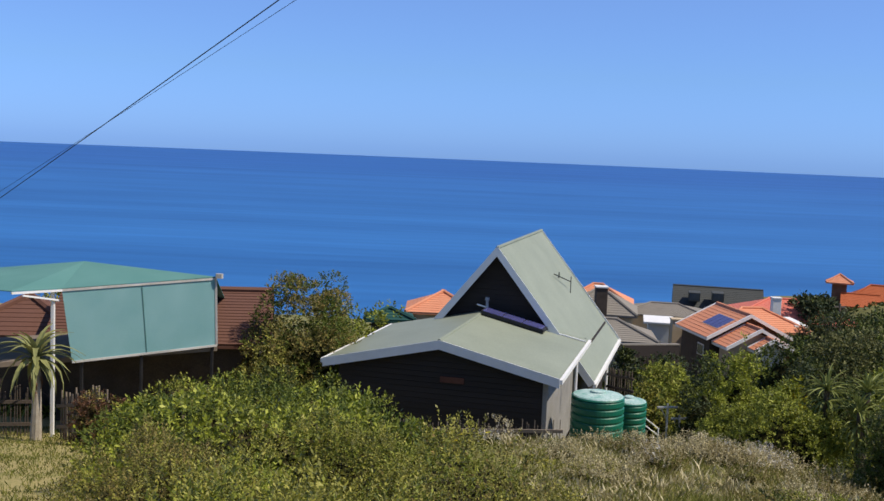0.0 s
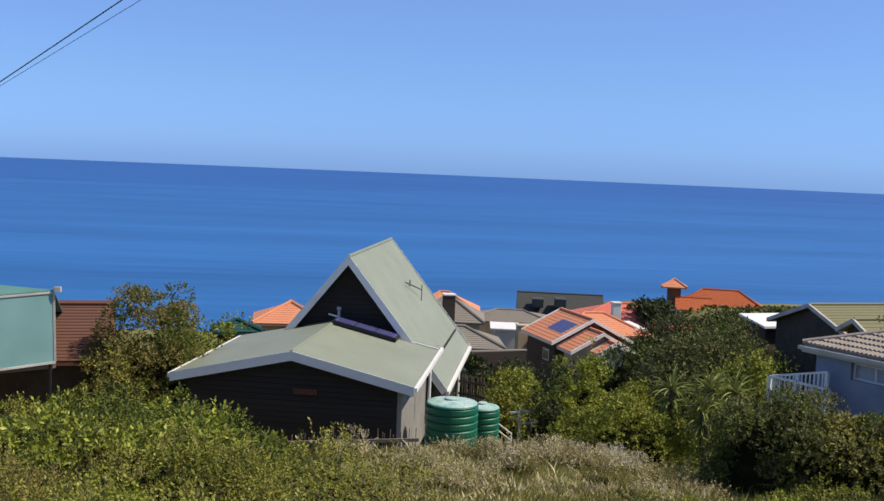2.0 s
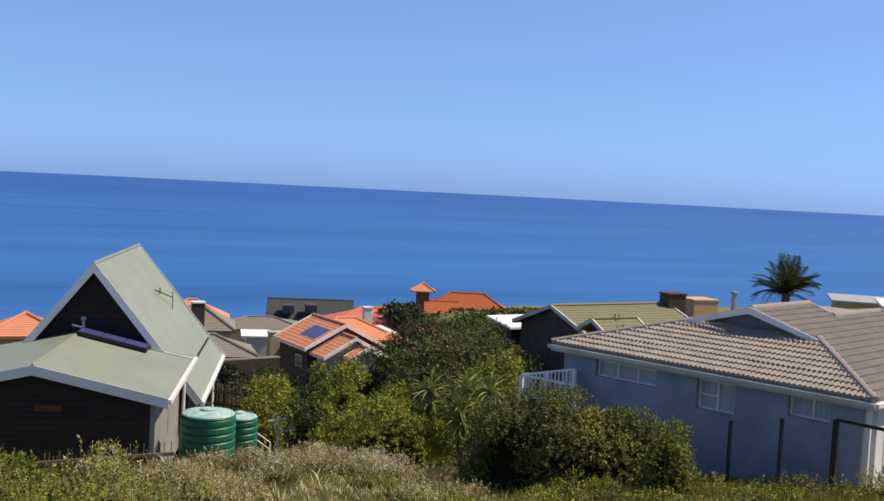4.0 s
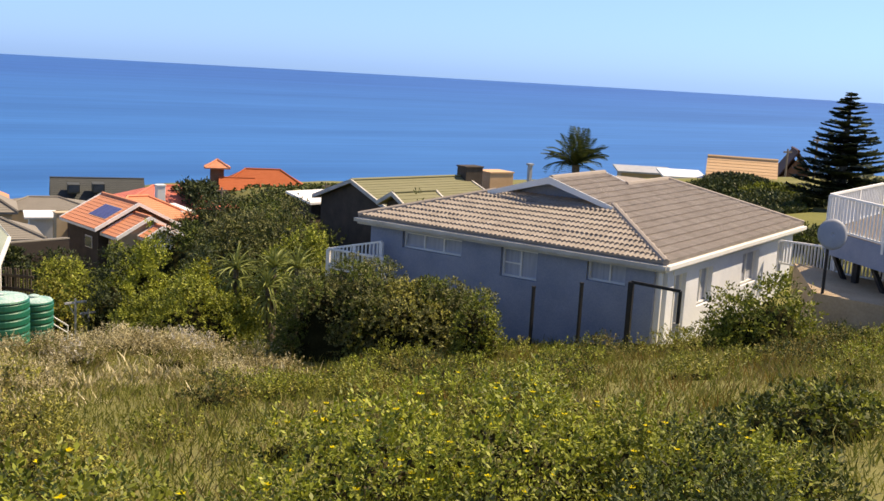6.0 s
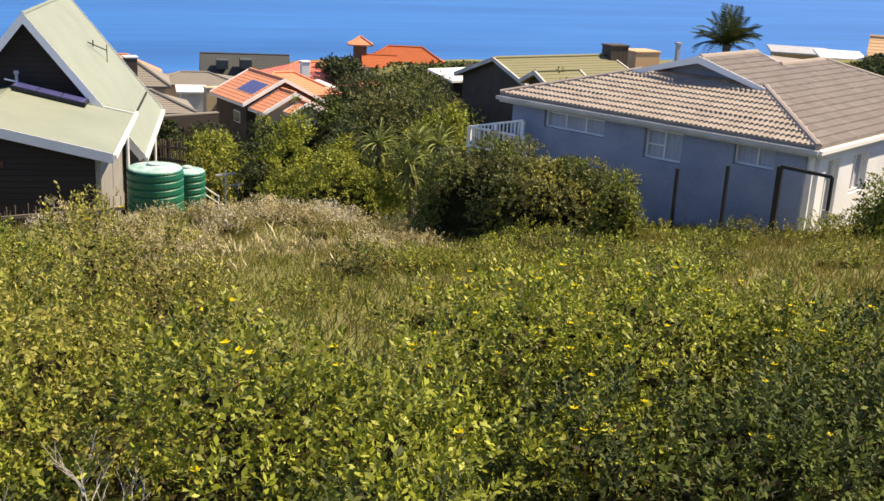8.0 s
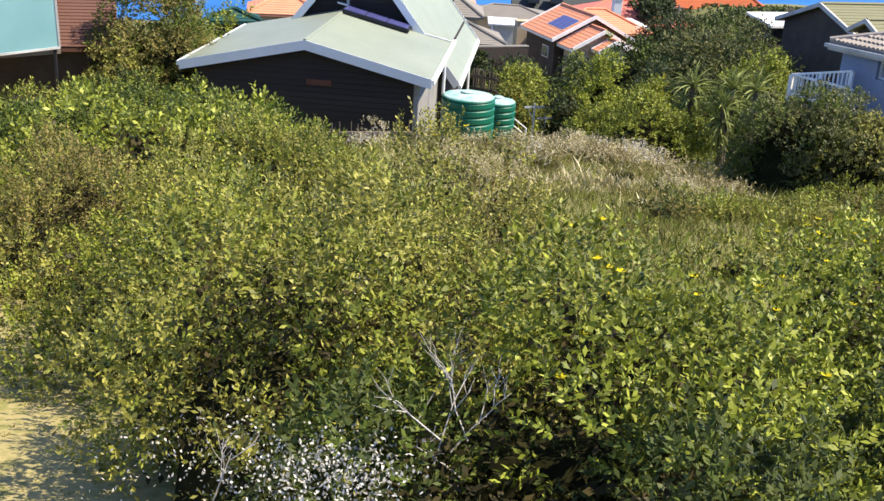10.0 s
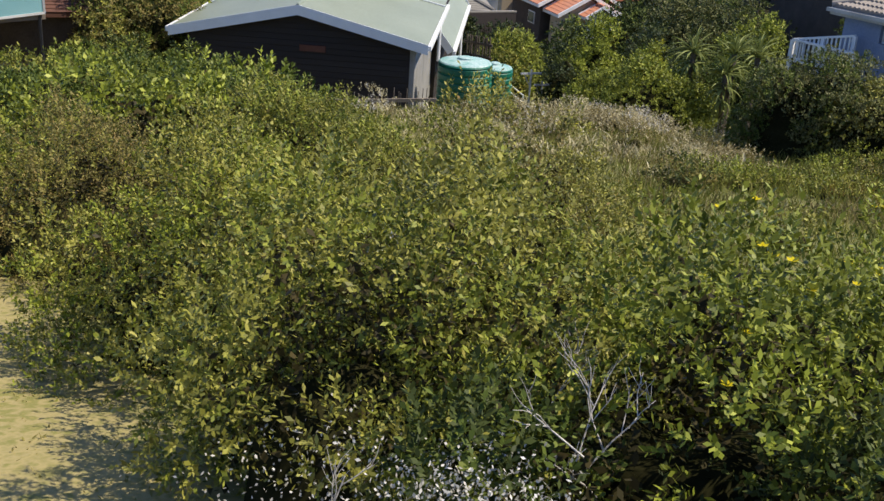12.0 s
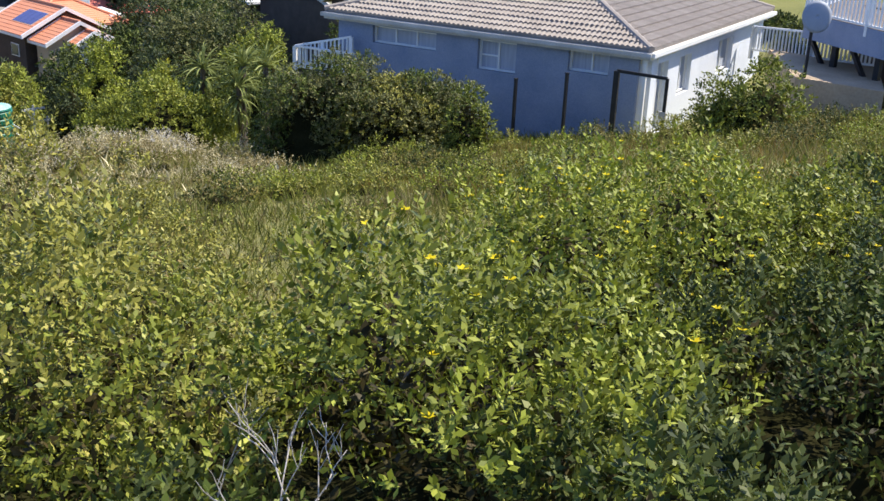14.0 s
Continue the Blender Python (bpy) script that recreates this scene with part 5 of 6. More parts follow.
bush((29.42, 70.32, -10.22), 8.0, lf_dark, "dark green tree between the houses", 127, 0.17, 20, lf_dark2, name="tree")
bush((28.90, 63.98, -9.50), 7.0, lf_dark2, "green tree between the houses", 128, 0.17, 20, lf_dark, name="tree")
# one more scrub whose dark leaves paint the hollow's shadow
bush((13.78, 66.90, -11.48), 6.0, lf_blue, "scrub with leaves darkened for the shaded hollow by the houses", 116, 0.16, 20, lf_dark)
bush((43.00, 37.64, -6.05), 4.0, lf_dark, "dark spreading shrub beside the lawn", 118, 0.15, 20, lf_blue)
bush((35.64, 29.25, -5.56), 2.4, lf_dark, "dark hedge shrub beside the lawn", 119, 0.13, 20, lf_dark2)

bush((47.23, 43.46, -6.34), 6.5, lf_dark, "dark spreading shrub beside the lawn", 120, 0.16, 20, lf_blue)
bush((43.18, 41.96, -6.46), 4.0, lf_dark, "dark spreading shrub beside the lawn", 121, 0.16, 20, lf_dark2)
bush((46.58, 39.58, -6.44), 2.6, lf_dark2, "green shrub beside the lawn", 122, 0.15, 20, lf_dark)
bush((53.81, 48.08, -5.86), 3.5, lf_dark, "dark wind-shaped coastal tree", 123, 0.18, 20, lf_blue, name="tree")

# low scrub among the grass
rs = np.random.default_rng(3)
k = 0
while k < 46:
    x, y = rs.uniform(3.0, 24), rs.uniform(8, 27)
    if y < 8.5 + (6 - x) * 0.3 or abs(y - 21.5) < 1 and x > 17 or (x > 15 and y > 20) or abs(y - 0.9 * x) > 14:
        continue
    hgt = rs.uniform(0.3, 0.6)
    shrub(x, y, rs.uniform(0.5, 1.0), rs.uniform(0.5, 1.0), hgt, (lf_mid, lf_olive, lf_bright, lf_dark)[k % 4], "low green scrub among the long grass", leaf=0.058, dens=18, per=7, shoot=0.14, clump=0.17, seed=200 + k, loose=0.8, m2=(lf_olive, lf_mid, gr_green, lf_brown)[k % 4], group="low scrub")
    k += 1


for i in range(15):
    x, y = rs.uniform(1.5, 10), rs.uniform(21.5, 28.5)
    shrub(x, y, rs.uniform(0.45, 0.8), rs.uniform(0.45, 0.8), rs.uniform(0.35, 0.55), silver if i % 3 else gr_dry, "low cream-flowered shrublet among the grass", leaf=0.045, dens=30, per=7, shoot=0.14, clump=0.15, seed=300 + i, m2=(gr_green, lf_olive, silver)[i % 3], group="flowering shrublets")


for i in range(18):
    cx, cy, cz = (6.30, 26.04, -7.34)
    x, y = cx + rs.normal(0, 1.5), cy + rs.normal(0, 1.6)
    shrub(x, y, rs.uniform(0.5, 0.85), rs.uniform(0.5, 0.8), rs.uniform(0.38, 0.62), silver, "low cream-flowered shrublet among the grass", leaf=0.052, dens=27, per=7, shoot=0.14, clump=0.17, seed=340 + i, m2=(silver, bleached, gr_dry)[i % 3], group="flowering shrublets")


# ---- grass ----
def grass(name, label, pts, lo, hi, m, blades=8, spread=0.10, width=0.012, lean=0.35, seed=1):
    r = np.random.default_rng(seed)
    n = len(pts)
    z = np.array([gz(float(p[0]), float(p[1])) for p in pts])
    b = np.repeat(np.column_stack([pts, z - 0.03]), blades, 0)
    b[:, :2] += r.normal(0, spread, (n * blades, 2))
    d = unit(np.column_stack([r.normal(0, lean, n * blades), r.normal(0, lean, n * blades), np.ones(n * blades)]))
    L = np.repeat(r.uniform(lo, hi, n), blades) * r.uniform(0.5, 1.15, n * blades)
    s = unit(np.column_stack([r.normal(0, 1, n * blades), r.normal(0, 1, n * blades), np.zeros(n * blades)]))
    w = (width * r.uniform(0.6, 1.5, n * blades))[:, None]
    bend = np.column_stack([r.normal(0, 0.15, (n * blades, 2)), np.full(n * blades, -0.06)]) * L[:, None]
    mid_p = b + d * (L * 0.55)[:, None]
    tip = b + d * L[:, None] + bend
    q = np.stack([b - s * w * 0.5, b + s * w * 0.5, mid_p + s * w * 0.6, tip], 1)
    q2 = np.stack([b - s * w * 0.5, mid_p + s * w * 0.6, tip, mid_p - s * w * 0.6], 1)
    return tagged(new(name, tri_mesh(name, q2, m)), label, "grass", kind="stuff")


def scatter(n, x0, x1, y0, y1, seed, keep=lambda x, y: True, patch=0.0):
    r = np.random.default_rng(seed)
    out = []
    while len(out) < n:
        x, y = r.uniform(x0, x1), r.uniform(y0, y1)
        if keep(x, y) and (patch == 0 or noise.noise(Vector((x * 0.5, y * 0.5, seed))) > patch - 1.0 + r.uniform(0, 1)):
            out.append((x, y))
    return np.array(out)


wild = lambda x, y: x > -0.6 + 0.02 * y and y > 2.5 and x < 33 and not (x > 18.5 and y > 19.5 and x < 31) and abs(math.degrees(math.atan2(x + 1, y)) - 25) < 42
grass("long_grass", "long green and yellowing grass on the slope", scatter(9500, -1, 33, 3, 32, 11, wild), 0.16, 0.40, gr_green, 10, 0.15, 0.014, 0.5, seed=1)
grass("dry_grass", "dry straw-coloured grass among the green", scatter(2400, -1, 30, 8, 32, 12, wild, 0.9), 0.2, 0.42, gr_dry, 8, 0.12, 0.013, seed=2)
grass("rust_grass", "rust-tinged flowering grass beside the blue house", scatter(520, 8, 26, 11, 21, 13, wild, 0.8), 0.25, 0.5, gr_rust, 9, 0.10, 0.012, seed=3)
grass("silver_tufts", "pale silvery tufts of dry flowering scrub", scatter(500, 1.5, 10, 20, 29, 14, wild, 0.75), 0.2, 0.45, silver, 10, 0.16, 0.03, 0.7, seed=4)
turf = lambda x, y: x < -0.4 - 0.05 * y
grass("dry_turf", "short dry yellowing turf", scatter(11000, -9, -0.5, 3, 16, 15, turf), 0.02, 0.055, turf_m, 6, 0.05, 0.010, 1.0, seed=5)
grass("green_turf", "short green and dry turf", scatter(5000, -16, -4, 15, 32, 16), 0.06, 0.2, gr_green, 8, 0.12, 0.016, 0.6, seed=6)
grass("slope_scrub", "rough scrub on the slope between the houses", scatter(5000, -40, 50, 34, 110, 17, lambda x, y: x < 0.33 * y + 6 and abs(x - 6) + abs(y - 44) > 12), 0.4, 1.2, lf_mid, 7, 0.5, 0.14, 0.6, seed=7)
grass("slope_scrub", "rough dark scrub on the slope between the houses", scatter(4000, -40, 70, 36, 92, 18, lambda x, y: x < 0.33 * y + 6 and abs(x - 6) + abs(y - 44) > 12), 0.4, 1.3, lf_dark, 7, 0.5, 0.18, 0.6, seed=8)

grass("slope_scrub", "rough dark scrub between the distant houses", scatter(2200, 0, 80, 88, 128, 19), 0.3, 0.7, lf_dark, 6, 0.9, 0.4, 0.8, seed=9)

# ---- yuccas, aloe, palm, pine ----
def blade(L, w, droop, n=5, thick=0.012):
    """A tapering, keeled leaf along +x, rising and bending over."""
    g = Geo()
    for i in range(n + 1):
        f = i / n
        x, z = L * (f - 0.25 * droop * f * f), L * (0.45 * f - droop * f * f)
        ww = w * (1 - f) ** 0.7 * (0.7 + 0.6 * min(1, 4 * f)) + 0.002
        g.v += [(x, -ww / 2, z + thick), (x, 0, z - thick), (x, ww / 2, z + thick)]
    for i in range(n):
        q = 3 * i
        g.f += [(q, q + 1, q + 4, q + 3), (q + 1, q + 2, q + 5, q + 4)]
    return g


def rosette(parent, z, count, L, w, m, droop, tilt, seed, x=0, y=0, pname="leaf"):
    r = random.Random(seed)
    meshes = [blade(L * k, w, droop * d).mesh(pname, m) for k, d in ((1, 1), (0.85, 0.6), (0.75, 1.3), (0.6, 0.4))]
    for i in range(count):
        ob = new(pname, meshes[i % 4])
        ob.parent = parent
        ob.matrix_basis = pose(x, y, z + r.uniform(-0.08, 0.08), 0, -r.uniform(*tilt), i * 137.5 + r.uniform(-15, 15))


def yucca(p, heads, seed, ht):
    x, y, top = p
    g0 = gz(x, y)
    t = thing("yucca", pose(x, y, g0), "yucca with pale green sword leaves on bare stems", "yucca", "yuccas on the slope")
    r = random.Random(seed)
    for k in range(heads):
        hx, hy, hz = r.uniform(-0.35, 0.35) * (k > 0), r.uniform(-0.35, 0.35) * (k > 0), (top - g0 - 0.6) * (1 if k == 0 else r.uniform(0.55, 0.85))
        part("stem", Geo().tube([(0, 0, -0.2), (hx * 0.6, hy * 0.6, hz * 0.5), (hx, hy, hz)], [0.11, 0.09, 0.08], 7), bark, t)
        rosette(t, hz, 40, 0.95, 0.085, lf_yucca, 0.5, (-20, 70), seed * 9 + k, hx, hy)
        rosette(t, hz - 0.35, 26, 0.85, 0.08, lf_yucca, 0.8, (-50, 10), seed * 9 + k + 50, hx * 0.9, hy * 0.9)
        rosette(t, hz - 0.75, 18, 0.7, 0.07, lf_yucca, 1.2, (-70, -20), seed * 9 + k + 90, hx * 0.8, hy * 0.8)


yucca((11.46, 30.77, -5.90), 1, 1, 3)
yucca((12.25, 29.80, -5.72), 2, 2, 3)
yucca((13.39, 30.61, -5.95), 1, 3, 3)


def build_aloe():
    x, y, top = -10.50, 28.10, -5.86
    g0 = gz(x, y)
    t = thing("aloe", pose(x, y, g0), "tall aloe with a bare trunk and drooping pale leaves", "aloe")
    H = top - g0 - 0.1
    part("trunk", Geo().tube([(0, 0, -0.2), (0.03, 0, H * 0.5), (0, 0, H)], [0.17, 0.12, 0.11], 9), pale_bark, t)
    rosette(t, H, 46, 1.4, 0.20, lf_aloe, 0.95, (-35, 62), 5)
    rosette(t, H - 0.35, 16, 0.7, 0.08, dry_leaf, 1.4, (-75, -40), 6, pname="dead_leaf")


build_aloe()


def build_palm():
    x, y, top = 58.35, 71.6, -6.1
    g0 = gz(x, y) - 1
    t = thing("palm_tree", pose(x, y, g0), "tall date palm with a full arching crown", "palm tree")
    H = top - g0 - 1.6
    part("trunk", Geo().tube([(0, 0, 0), (0.1, 0, H * 0.5), (0, 0, H)], [0.38, 0.30, 0.34], 10), bark, t)
    r = random.Random(4)
    meshes = []
    for d in (0.35, 0.6, 0.9, 1.2):
        g = Geo()
        L, n = 3.5, 14
        pts = [Vector((L * (f - 0.22 * d * f * f), 0, L * (0.5 * f - 0.62 * d * f * f))) for f in [i / n for i in range(n + 1)]]
        g.tube(pts, [0.045 * (1 - i / (n + 3)) for i in range(n + 1)], 4)
        for i in range(1, n):
            l = 0.62 * math.sin(math.pi * (0.15 + 0.8 * i / n)) + 0.1
            for s in (-1, 1):
                for o in (0.0, 0.1):
                    p = pts[i] + Vector((o, 0, 0))
                    tip = p + Vector((l * 0.55, s * l, -l * 0.25))
                    g.add([p, p.lerp(tip, 0.5) + Vector((0.05, 0, 0.03)), tip, p.lerp(tip, 0.5) - Vector((0.05, 0, -0.03))], [(0, 1, 2, 3)])
        meshes.append(g.mesh("frond", lf_dark))
    for i in range(38):
        ob = new("frond", meshes[i % 4])
        ob.parent = t
        ob.matrix_basis = pose(0, 0, H, 0, -r.uniform(-25, 50) if i % 4 > 1 else -r.uniform(0, 60), i * 137.5)


build_palm()


def build_pine():
    x, y, top = 47.39, 36.93, -0.40
    g0 = gz(x, y) - 0.3
    t = thing("pine_tree", pose(x, y, g0), "tall dark Norfolk pine with tiered branches", "pine tree")
    H = top - g0
    part("trunk", Geo().tube([(0, 0, 0), (0, 0, H * 0.6), (0, 0, H)], [0.28, 0.16, 0.03], 8), bark, t)
    r = random.Random(9)
    rs = np.random.default_rng(9)
    tiers = 23
    for k in range(tiers):
        f = k / (tiers - 1)
        z = H * (0.14 + 0.85 * f)
        L = 2.5 * (1 - f) ** 0.75 + 0.18
        n = 8 if k < 14 else 5
        nn = 200
        s = rs.uniform(0.05, 1, nn) ** 0.8
        p = np.column_stack([L * s, rs.normal(0, 0.06, nn) * (1 + L), L * (0.10 * s * s + 0.05 * s)])
        side = rs.choice((-1, 1), nn)
        d = unit(np.column_stack([rs.uniform(0.3, 0.9, nn), side * rs.uniform(0.3, 1.0, nn), rs.uniform(0.05, 0.5, nn)]))
        co = leaf_quads(p, d, np.tile(np.array([[0, 0, 1.0]]), (nn, 1)), np.full(nn, 0.34) * (0.5 + 0.5 * (1 - f)), np.full(nn, 0.14))
        me = tri_mesh("foliage", co, lf_blue)
        for i in range(n):
            ob = new("foliage", me)
            ob.parent = t
            ob.matrix_basis = pose(0, 0, z + r.uniform(-0.08, 0.08), 0, r.uniform(-4, 8), 360 * i / n + k * 23)


build_pine()


# ---- fences, poles and small things round the houses ----
def stake_fence(p, q, ht, n, m, label, rails=2, jitter=0.12, seed=1, thick=0.03):
    p, q = Vector(p), Vector(q)
    d = q - p
    L = math.hypot(d.x, d.y)
    t = thing("fence", frame_xy(p.x, p.y, -d.y / L, d.x / L, p.z), label, "fence")
    r = random.Random(seed)
    for i in range(n + 1):
        x = L * i / n
        z = d.z * i / n
        h = ht * r.uniform(1 - jitter, 1 + jitter)
        a = r.uniform(-0.04, 0.04)
        part("stake", Geo().beam((x, 0, z - ht - 0.5), (x + a, 0, z - ht + h), thick * 2 * r.uniform(0.7, 1.2), thick), m, t)
    for k in range(rails):
        o = ht * (0.25 + 0.45 * k)
        part("rail", Geo().beam((-0.1, -0.04, -o), (L + 0.1, -0.04, d.z - o), 0.05, 0.09), m, t)
    return t


stake_fence((-10.24, 29.26, -7.18), (-8.79, 28.68, -6.83), 1.3, 16, old_wood, "rough brown stake fence with weathered rails", seed=2)
# this fence's dark colour holds the shade under the balcony
stake_fence((-12.41, 28.95, -7.04), (-11.21, 29.44, -7.10), 1.4, 14, dark_wall, "stake fence coloured dark for shade under the balcony", seed=3)
stake_fence((-2.04, 29.59, -7.71), (3.47, 28.44, -7.24), 0.7, 56, old_wood, "low row of grey stakes before the garage wall", rails=1, jitter=0.2, seed=4, thick=0.018)
stake_fence((6.49, 38.96, -7.72), (7.21, 38.33, -7.73), 1.0, 9, dark_wall, "dark wooden slat gate beside the steep roof", seed=5, jitter=0.02)

b = thing("bench", pose(-0.54, 29.05, -7.65), "small red-brown wooden bench before the garage", "bench")
part("seat", Geo().box(-0.35, -0.15, -0.05, 0.35, 0.15, 0.0, 0.01), red_plate, b)
for i in (-1, 1):
    part("leg", Geo().box(i * 0.3 - 0.03, -0.12, -0.7, i * 0.3 + 0.03, 0.12, -0.05), red_plate, b)


def washing_post(p, ht, arm):
    x, y, z = p
    t = thing("washing_line_post", pose(x, y, z, 0, 0, 12), "weathered grey washing line post with a cross arm", "post", "washing line posts")
    part("pole", Geo().box(-0.027, -0.027, -ht, 0.027, 0.027, 0.12, 0.006), grey_metal, t)
    part("cross_arm", Geo().box(-arm, -0.025, -0.025, arm, 0.025, 0.03, 0.006), grey_metal, t)
    part("brace", Geo().beam((-arm * 0.6, 0.06, -0.02), (0, 0.06, -0.4), 0.03, 0.03), grey_metal, t)


washing_post((7.62, 34.16, -7.99), 2.0, 0.36)
washing_post((8.09, 34.46, -8.42), 1.6, 0.28)
hr = thing("handrail", pose(6.57, 32.85, -8.00), "thin white pipe handrail on a slope", "handrail")
for k in (0, 0.22):
    part("pipe", Geo().tube([(0, 0, -k), (0.55, 0.2, -0.42 - k)], [0.022, 0.022], 6), white, hr)
part("pipe", Geo().tube([(0, 0, -1.2), (0, 0, 0.02)], [0.022, 0.022], 6), white, hr)
part("pipe", Geo().tube([(0.55, 0.2, -1.2), (0.55, 0.2, -0.40)], [0.022, 0.022], 6), white, hr)

# satellite dish on its post
dx, dy, dz = 24.13, 19.61, -4.13
t = thing("satellite_dish", pose(dx, dy, dz), "grey satellite dish on a black post", "satellite dish")
g = Geo()
for i in range(6):
    f = i / 5
    for k in range(24):
        a = math.tau * k / 24
        g.v.append((0.40 * f * math.cos(a), 0.035 * f * f - 0.02, 0.43 * f * math.sin(a)))
for i in range(5):
    for k in range(24):
        g.f.append((i * 24 + k, i * 24 + (k + 1) % 24, i * 24 + 24 + (k + 1) % 24, i * 24 + 24 + k))
dish = part("reflector", g, dish_m, t, smooth=True)
dish.modifiers.new("thickness", "SOLIDIFY").thickness = 0.015
dish.matrix_basis = pose(0, 0, 0, -12, 0, -38)
part("post", Geo().tube([(-0.06, 0.06, -2.1), (-0.06, 0.06, -0.25)], [0.045, 0.045], 10), steel_dark, t)
part("arm", Geo().tube([(0, 0.05, -0.4), (0.1, 0.5, -0.25)], [0.015, 0.015], 6), steel_dark, t)


def build_deck_house():
    c = Vector((26.43, 21.53, -3.32))
    f = Vector((25.48, 19.10, -3.22))
    bk = Vector((32.18, 23.83, -3.31))
    f = c + (f - c) * 2.2
    f.z = c.z
    bk.z = c.z
    picket_rail(c, f, 1.0, 34, "white picket balustrade of an upper deck")
    picket_rail(c, bk, 1.0, 30, "white picket balustrade of an upper deck")
    t = thing("house", pose(c.x, c.y, c.z - 1.05), "blue house front with a raised deck on black braced posts", "house")
    a, b2 = f - c, bk - c
    part("deck_floor", Geo().prism([(0, 0, 0), a, a + b2, b2], (0, 0, -0.12)), old_wood, t)
    n = Vector((a.y, -a.x, 0)).normalized() * 0.04
    part("deck_fascia", Geo().prism([Vector((0, 0, -0.01)) , a + Vector((0, 0, -0.01)), a + Vector((0, 0, -0.72)), Vector((0, 0, -0.72))], n), blue_wall, t, "blue painted deck fascia")
    part("deck_fascia", Geo().prism([Vector((0, 0, -0.13)), b2 + Vector((0, 0, -0.13)), b2 + Vector((0, 0, -0.72)), Vector((0, 0, -0.72))], Vector((b2.y, -b2.x, 0)).normalized() * 0.04), blue_wall, t)
    for s in (0.25, 0.6, 0.95):
        p = a * s + b2 * 0.1
        part("post", Geo().box(p.x - 0.08, p.y - 0.08, -3.2, p.x + 0.08, p.y + 0.08, -0.72), steel_dark, t)
        part("brace", Geo().beam(p + Vector((0, 0, -2.0)), p - a.normalized() * 1.3 + Vector((0, 0, -0.72)), 0.12, 0.12), steel_dark, t)
    # dark sheet added under the deck in place of the shade there
    part("wall", Geo().prism([a * 0.2 + b2 * 0.7, a + b2 * 0.7, a + b2 * 0.7 + Vector((0, 0, -3.4)), a * 0.2 + b2 * 0.7 + Vector((0, 0, -3.4))], b2 * 0.05), dark_wall, t)
    picket_rail(Vector((28.34, 24.77, -5.32)), Vector((26.84, 19.23, -4.83)), 0.75, 34, "low white picket fence beside the paving")
    p1, p2, p3, p4 = Vector((27.48, 23.45, -6.12)), Vector((27.72, 19.72, -5.53)), Vector((24.42, 17.45, -5.55)), Vector((23.94, 19.86, -5.95))
    z = (p1.z + p2.z + p3.z + p4.z) / 4
    g = Geo().prism([(q.x, q.y, z) for q in (p1, p2, p3, p4)], (0, 0, -1.0))
    tagged(new("pavement", g.mesh("pavement", paving_m)), "sunlit sandy paving before the deck house", "paving", kind="structure")


build_deck_house()


def build_lawn():
    g = Geo()
    xs, ys = steps((37, 62, 1.0)), steps((26, 58, 1.0))
    for y in ys:
        for x in xs:
            g.v.append((x, y, gz(x, y) + 0.05))
    w = len(xs)
    for j in range(len(ys) - 1):
        for i in range(w - 1):
            q = j * w + i
            g.f.append((q, q + 1, q + w + 1, q + w))
    tagged(new("lawn", g.mesh("lawn", lawn_m, True)), "short mown green lawn", "lawn", kind="structure")


build_lawn()

# roofs and chimneys in the distance
house(66.69, 72.19, -8.36, -35, 5.0, 4.0, 0.25, beige_wall, grey_metal, "low house with a pale metal roof", kind="flat", wall_h=4)
house(64.81, 65.63, -8.00, -35, 3.6, 4.0, 0.3, beige_wall, white, "low house with a white metal roof", kind="flat", wall_h=4)
house(80.01, 66.63, -8.44, 45, 6.0, 3.6, 2.6, brick_wall, brown_tile, "steep brown gabled house", wall_h=4)
house(34.77, 72.74, -10.45, 12, 3.6, 3.0, 0.5, dark_wall, white, "outbuilding with a white sheet roof", kind="flat", wall_h=4)
house(-2.44, 56.35, -8.93, 5, 2.6, 2.4, 0.4, dark_wall, net_dark, "shelter with a dark green net roof", kind="hip", wall_h=4)


def block(name, p, sx, sy, ht, m, label, cat, turn=0, cap=None):
    x, y, z = p
    t = thing(name, pose(x, y, z, 0, 0, turn), label, cat)
    part("shaft", Geo().box(-sx / 2, -sy / 2, -ht, sx / 2, sy / 2, 0, 0.02), m, t)
    part("coping", Geo().box(-sx / 2 - 0.06, -sy / 2 - 0.06, 0, sx / 2 + 0.06, sy / 2 + 0.06, 0.1, 0.02), cap or m, t)
    return t


block("chimney", (44.47, 67.07, -7.37), 1.5, 1.2, 4, dark_wall, "dark brick chimney block behind the olive roof", "chimney")
block("parapet_wall", (47.70, 68.46, -7.91), 2.2, 2.0, 4, orange_wall_m, "ochre plastered parapet wall", "wall")
block("chimney", (20.80, 90.95, -13.63), 1.3, 1.0, 4, beige_wall, "beige brick chimney beside the terracotta roof", "chimney")
block("chimney", (32.24, 101.25, -12.76), 0.8, 0.8, 3, white, "white plastered chimney on the red roof", "chimney")
block("chimney", (12.86, 83.34, -10.19), 0.9, 0.9, 4, dark_wall, "dark chimney with a white cowl", "chimney", cap=white)
block("flue", (37.09, 50.19, -5.46), 0.22, 0.22, 3, grey_metal, "grey metal flue pipe with a cap", "flue")
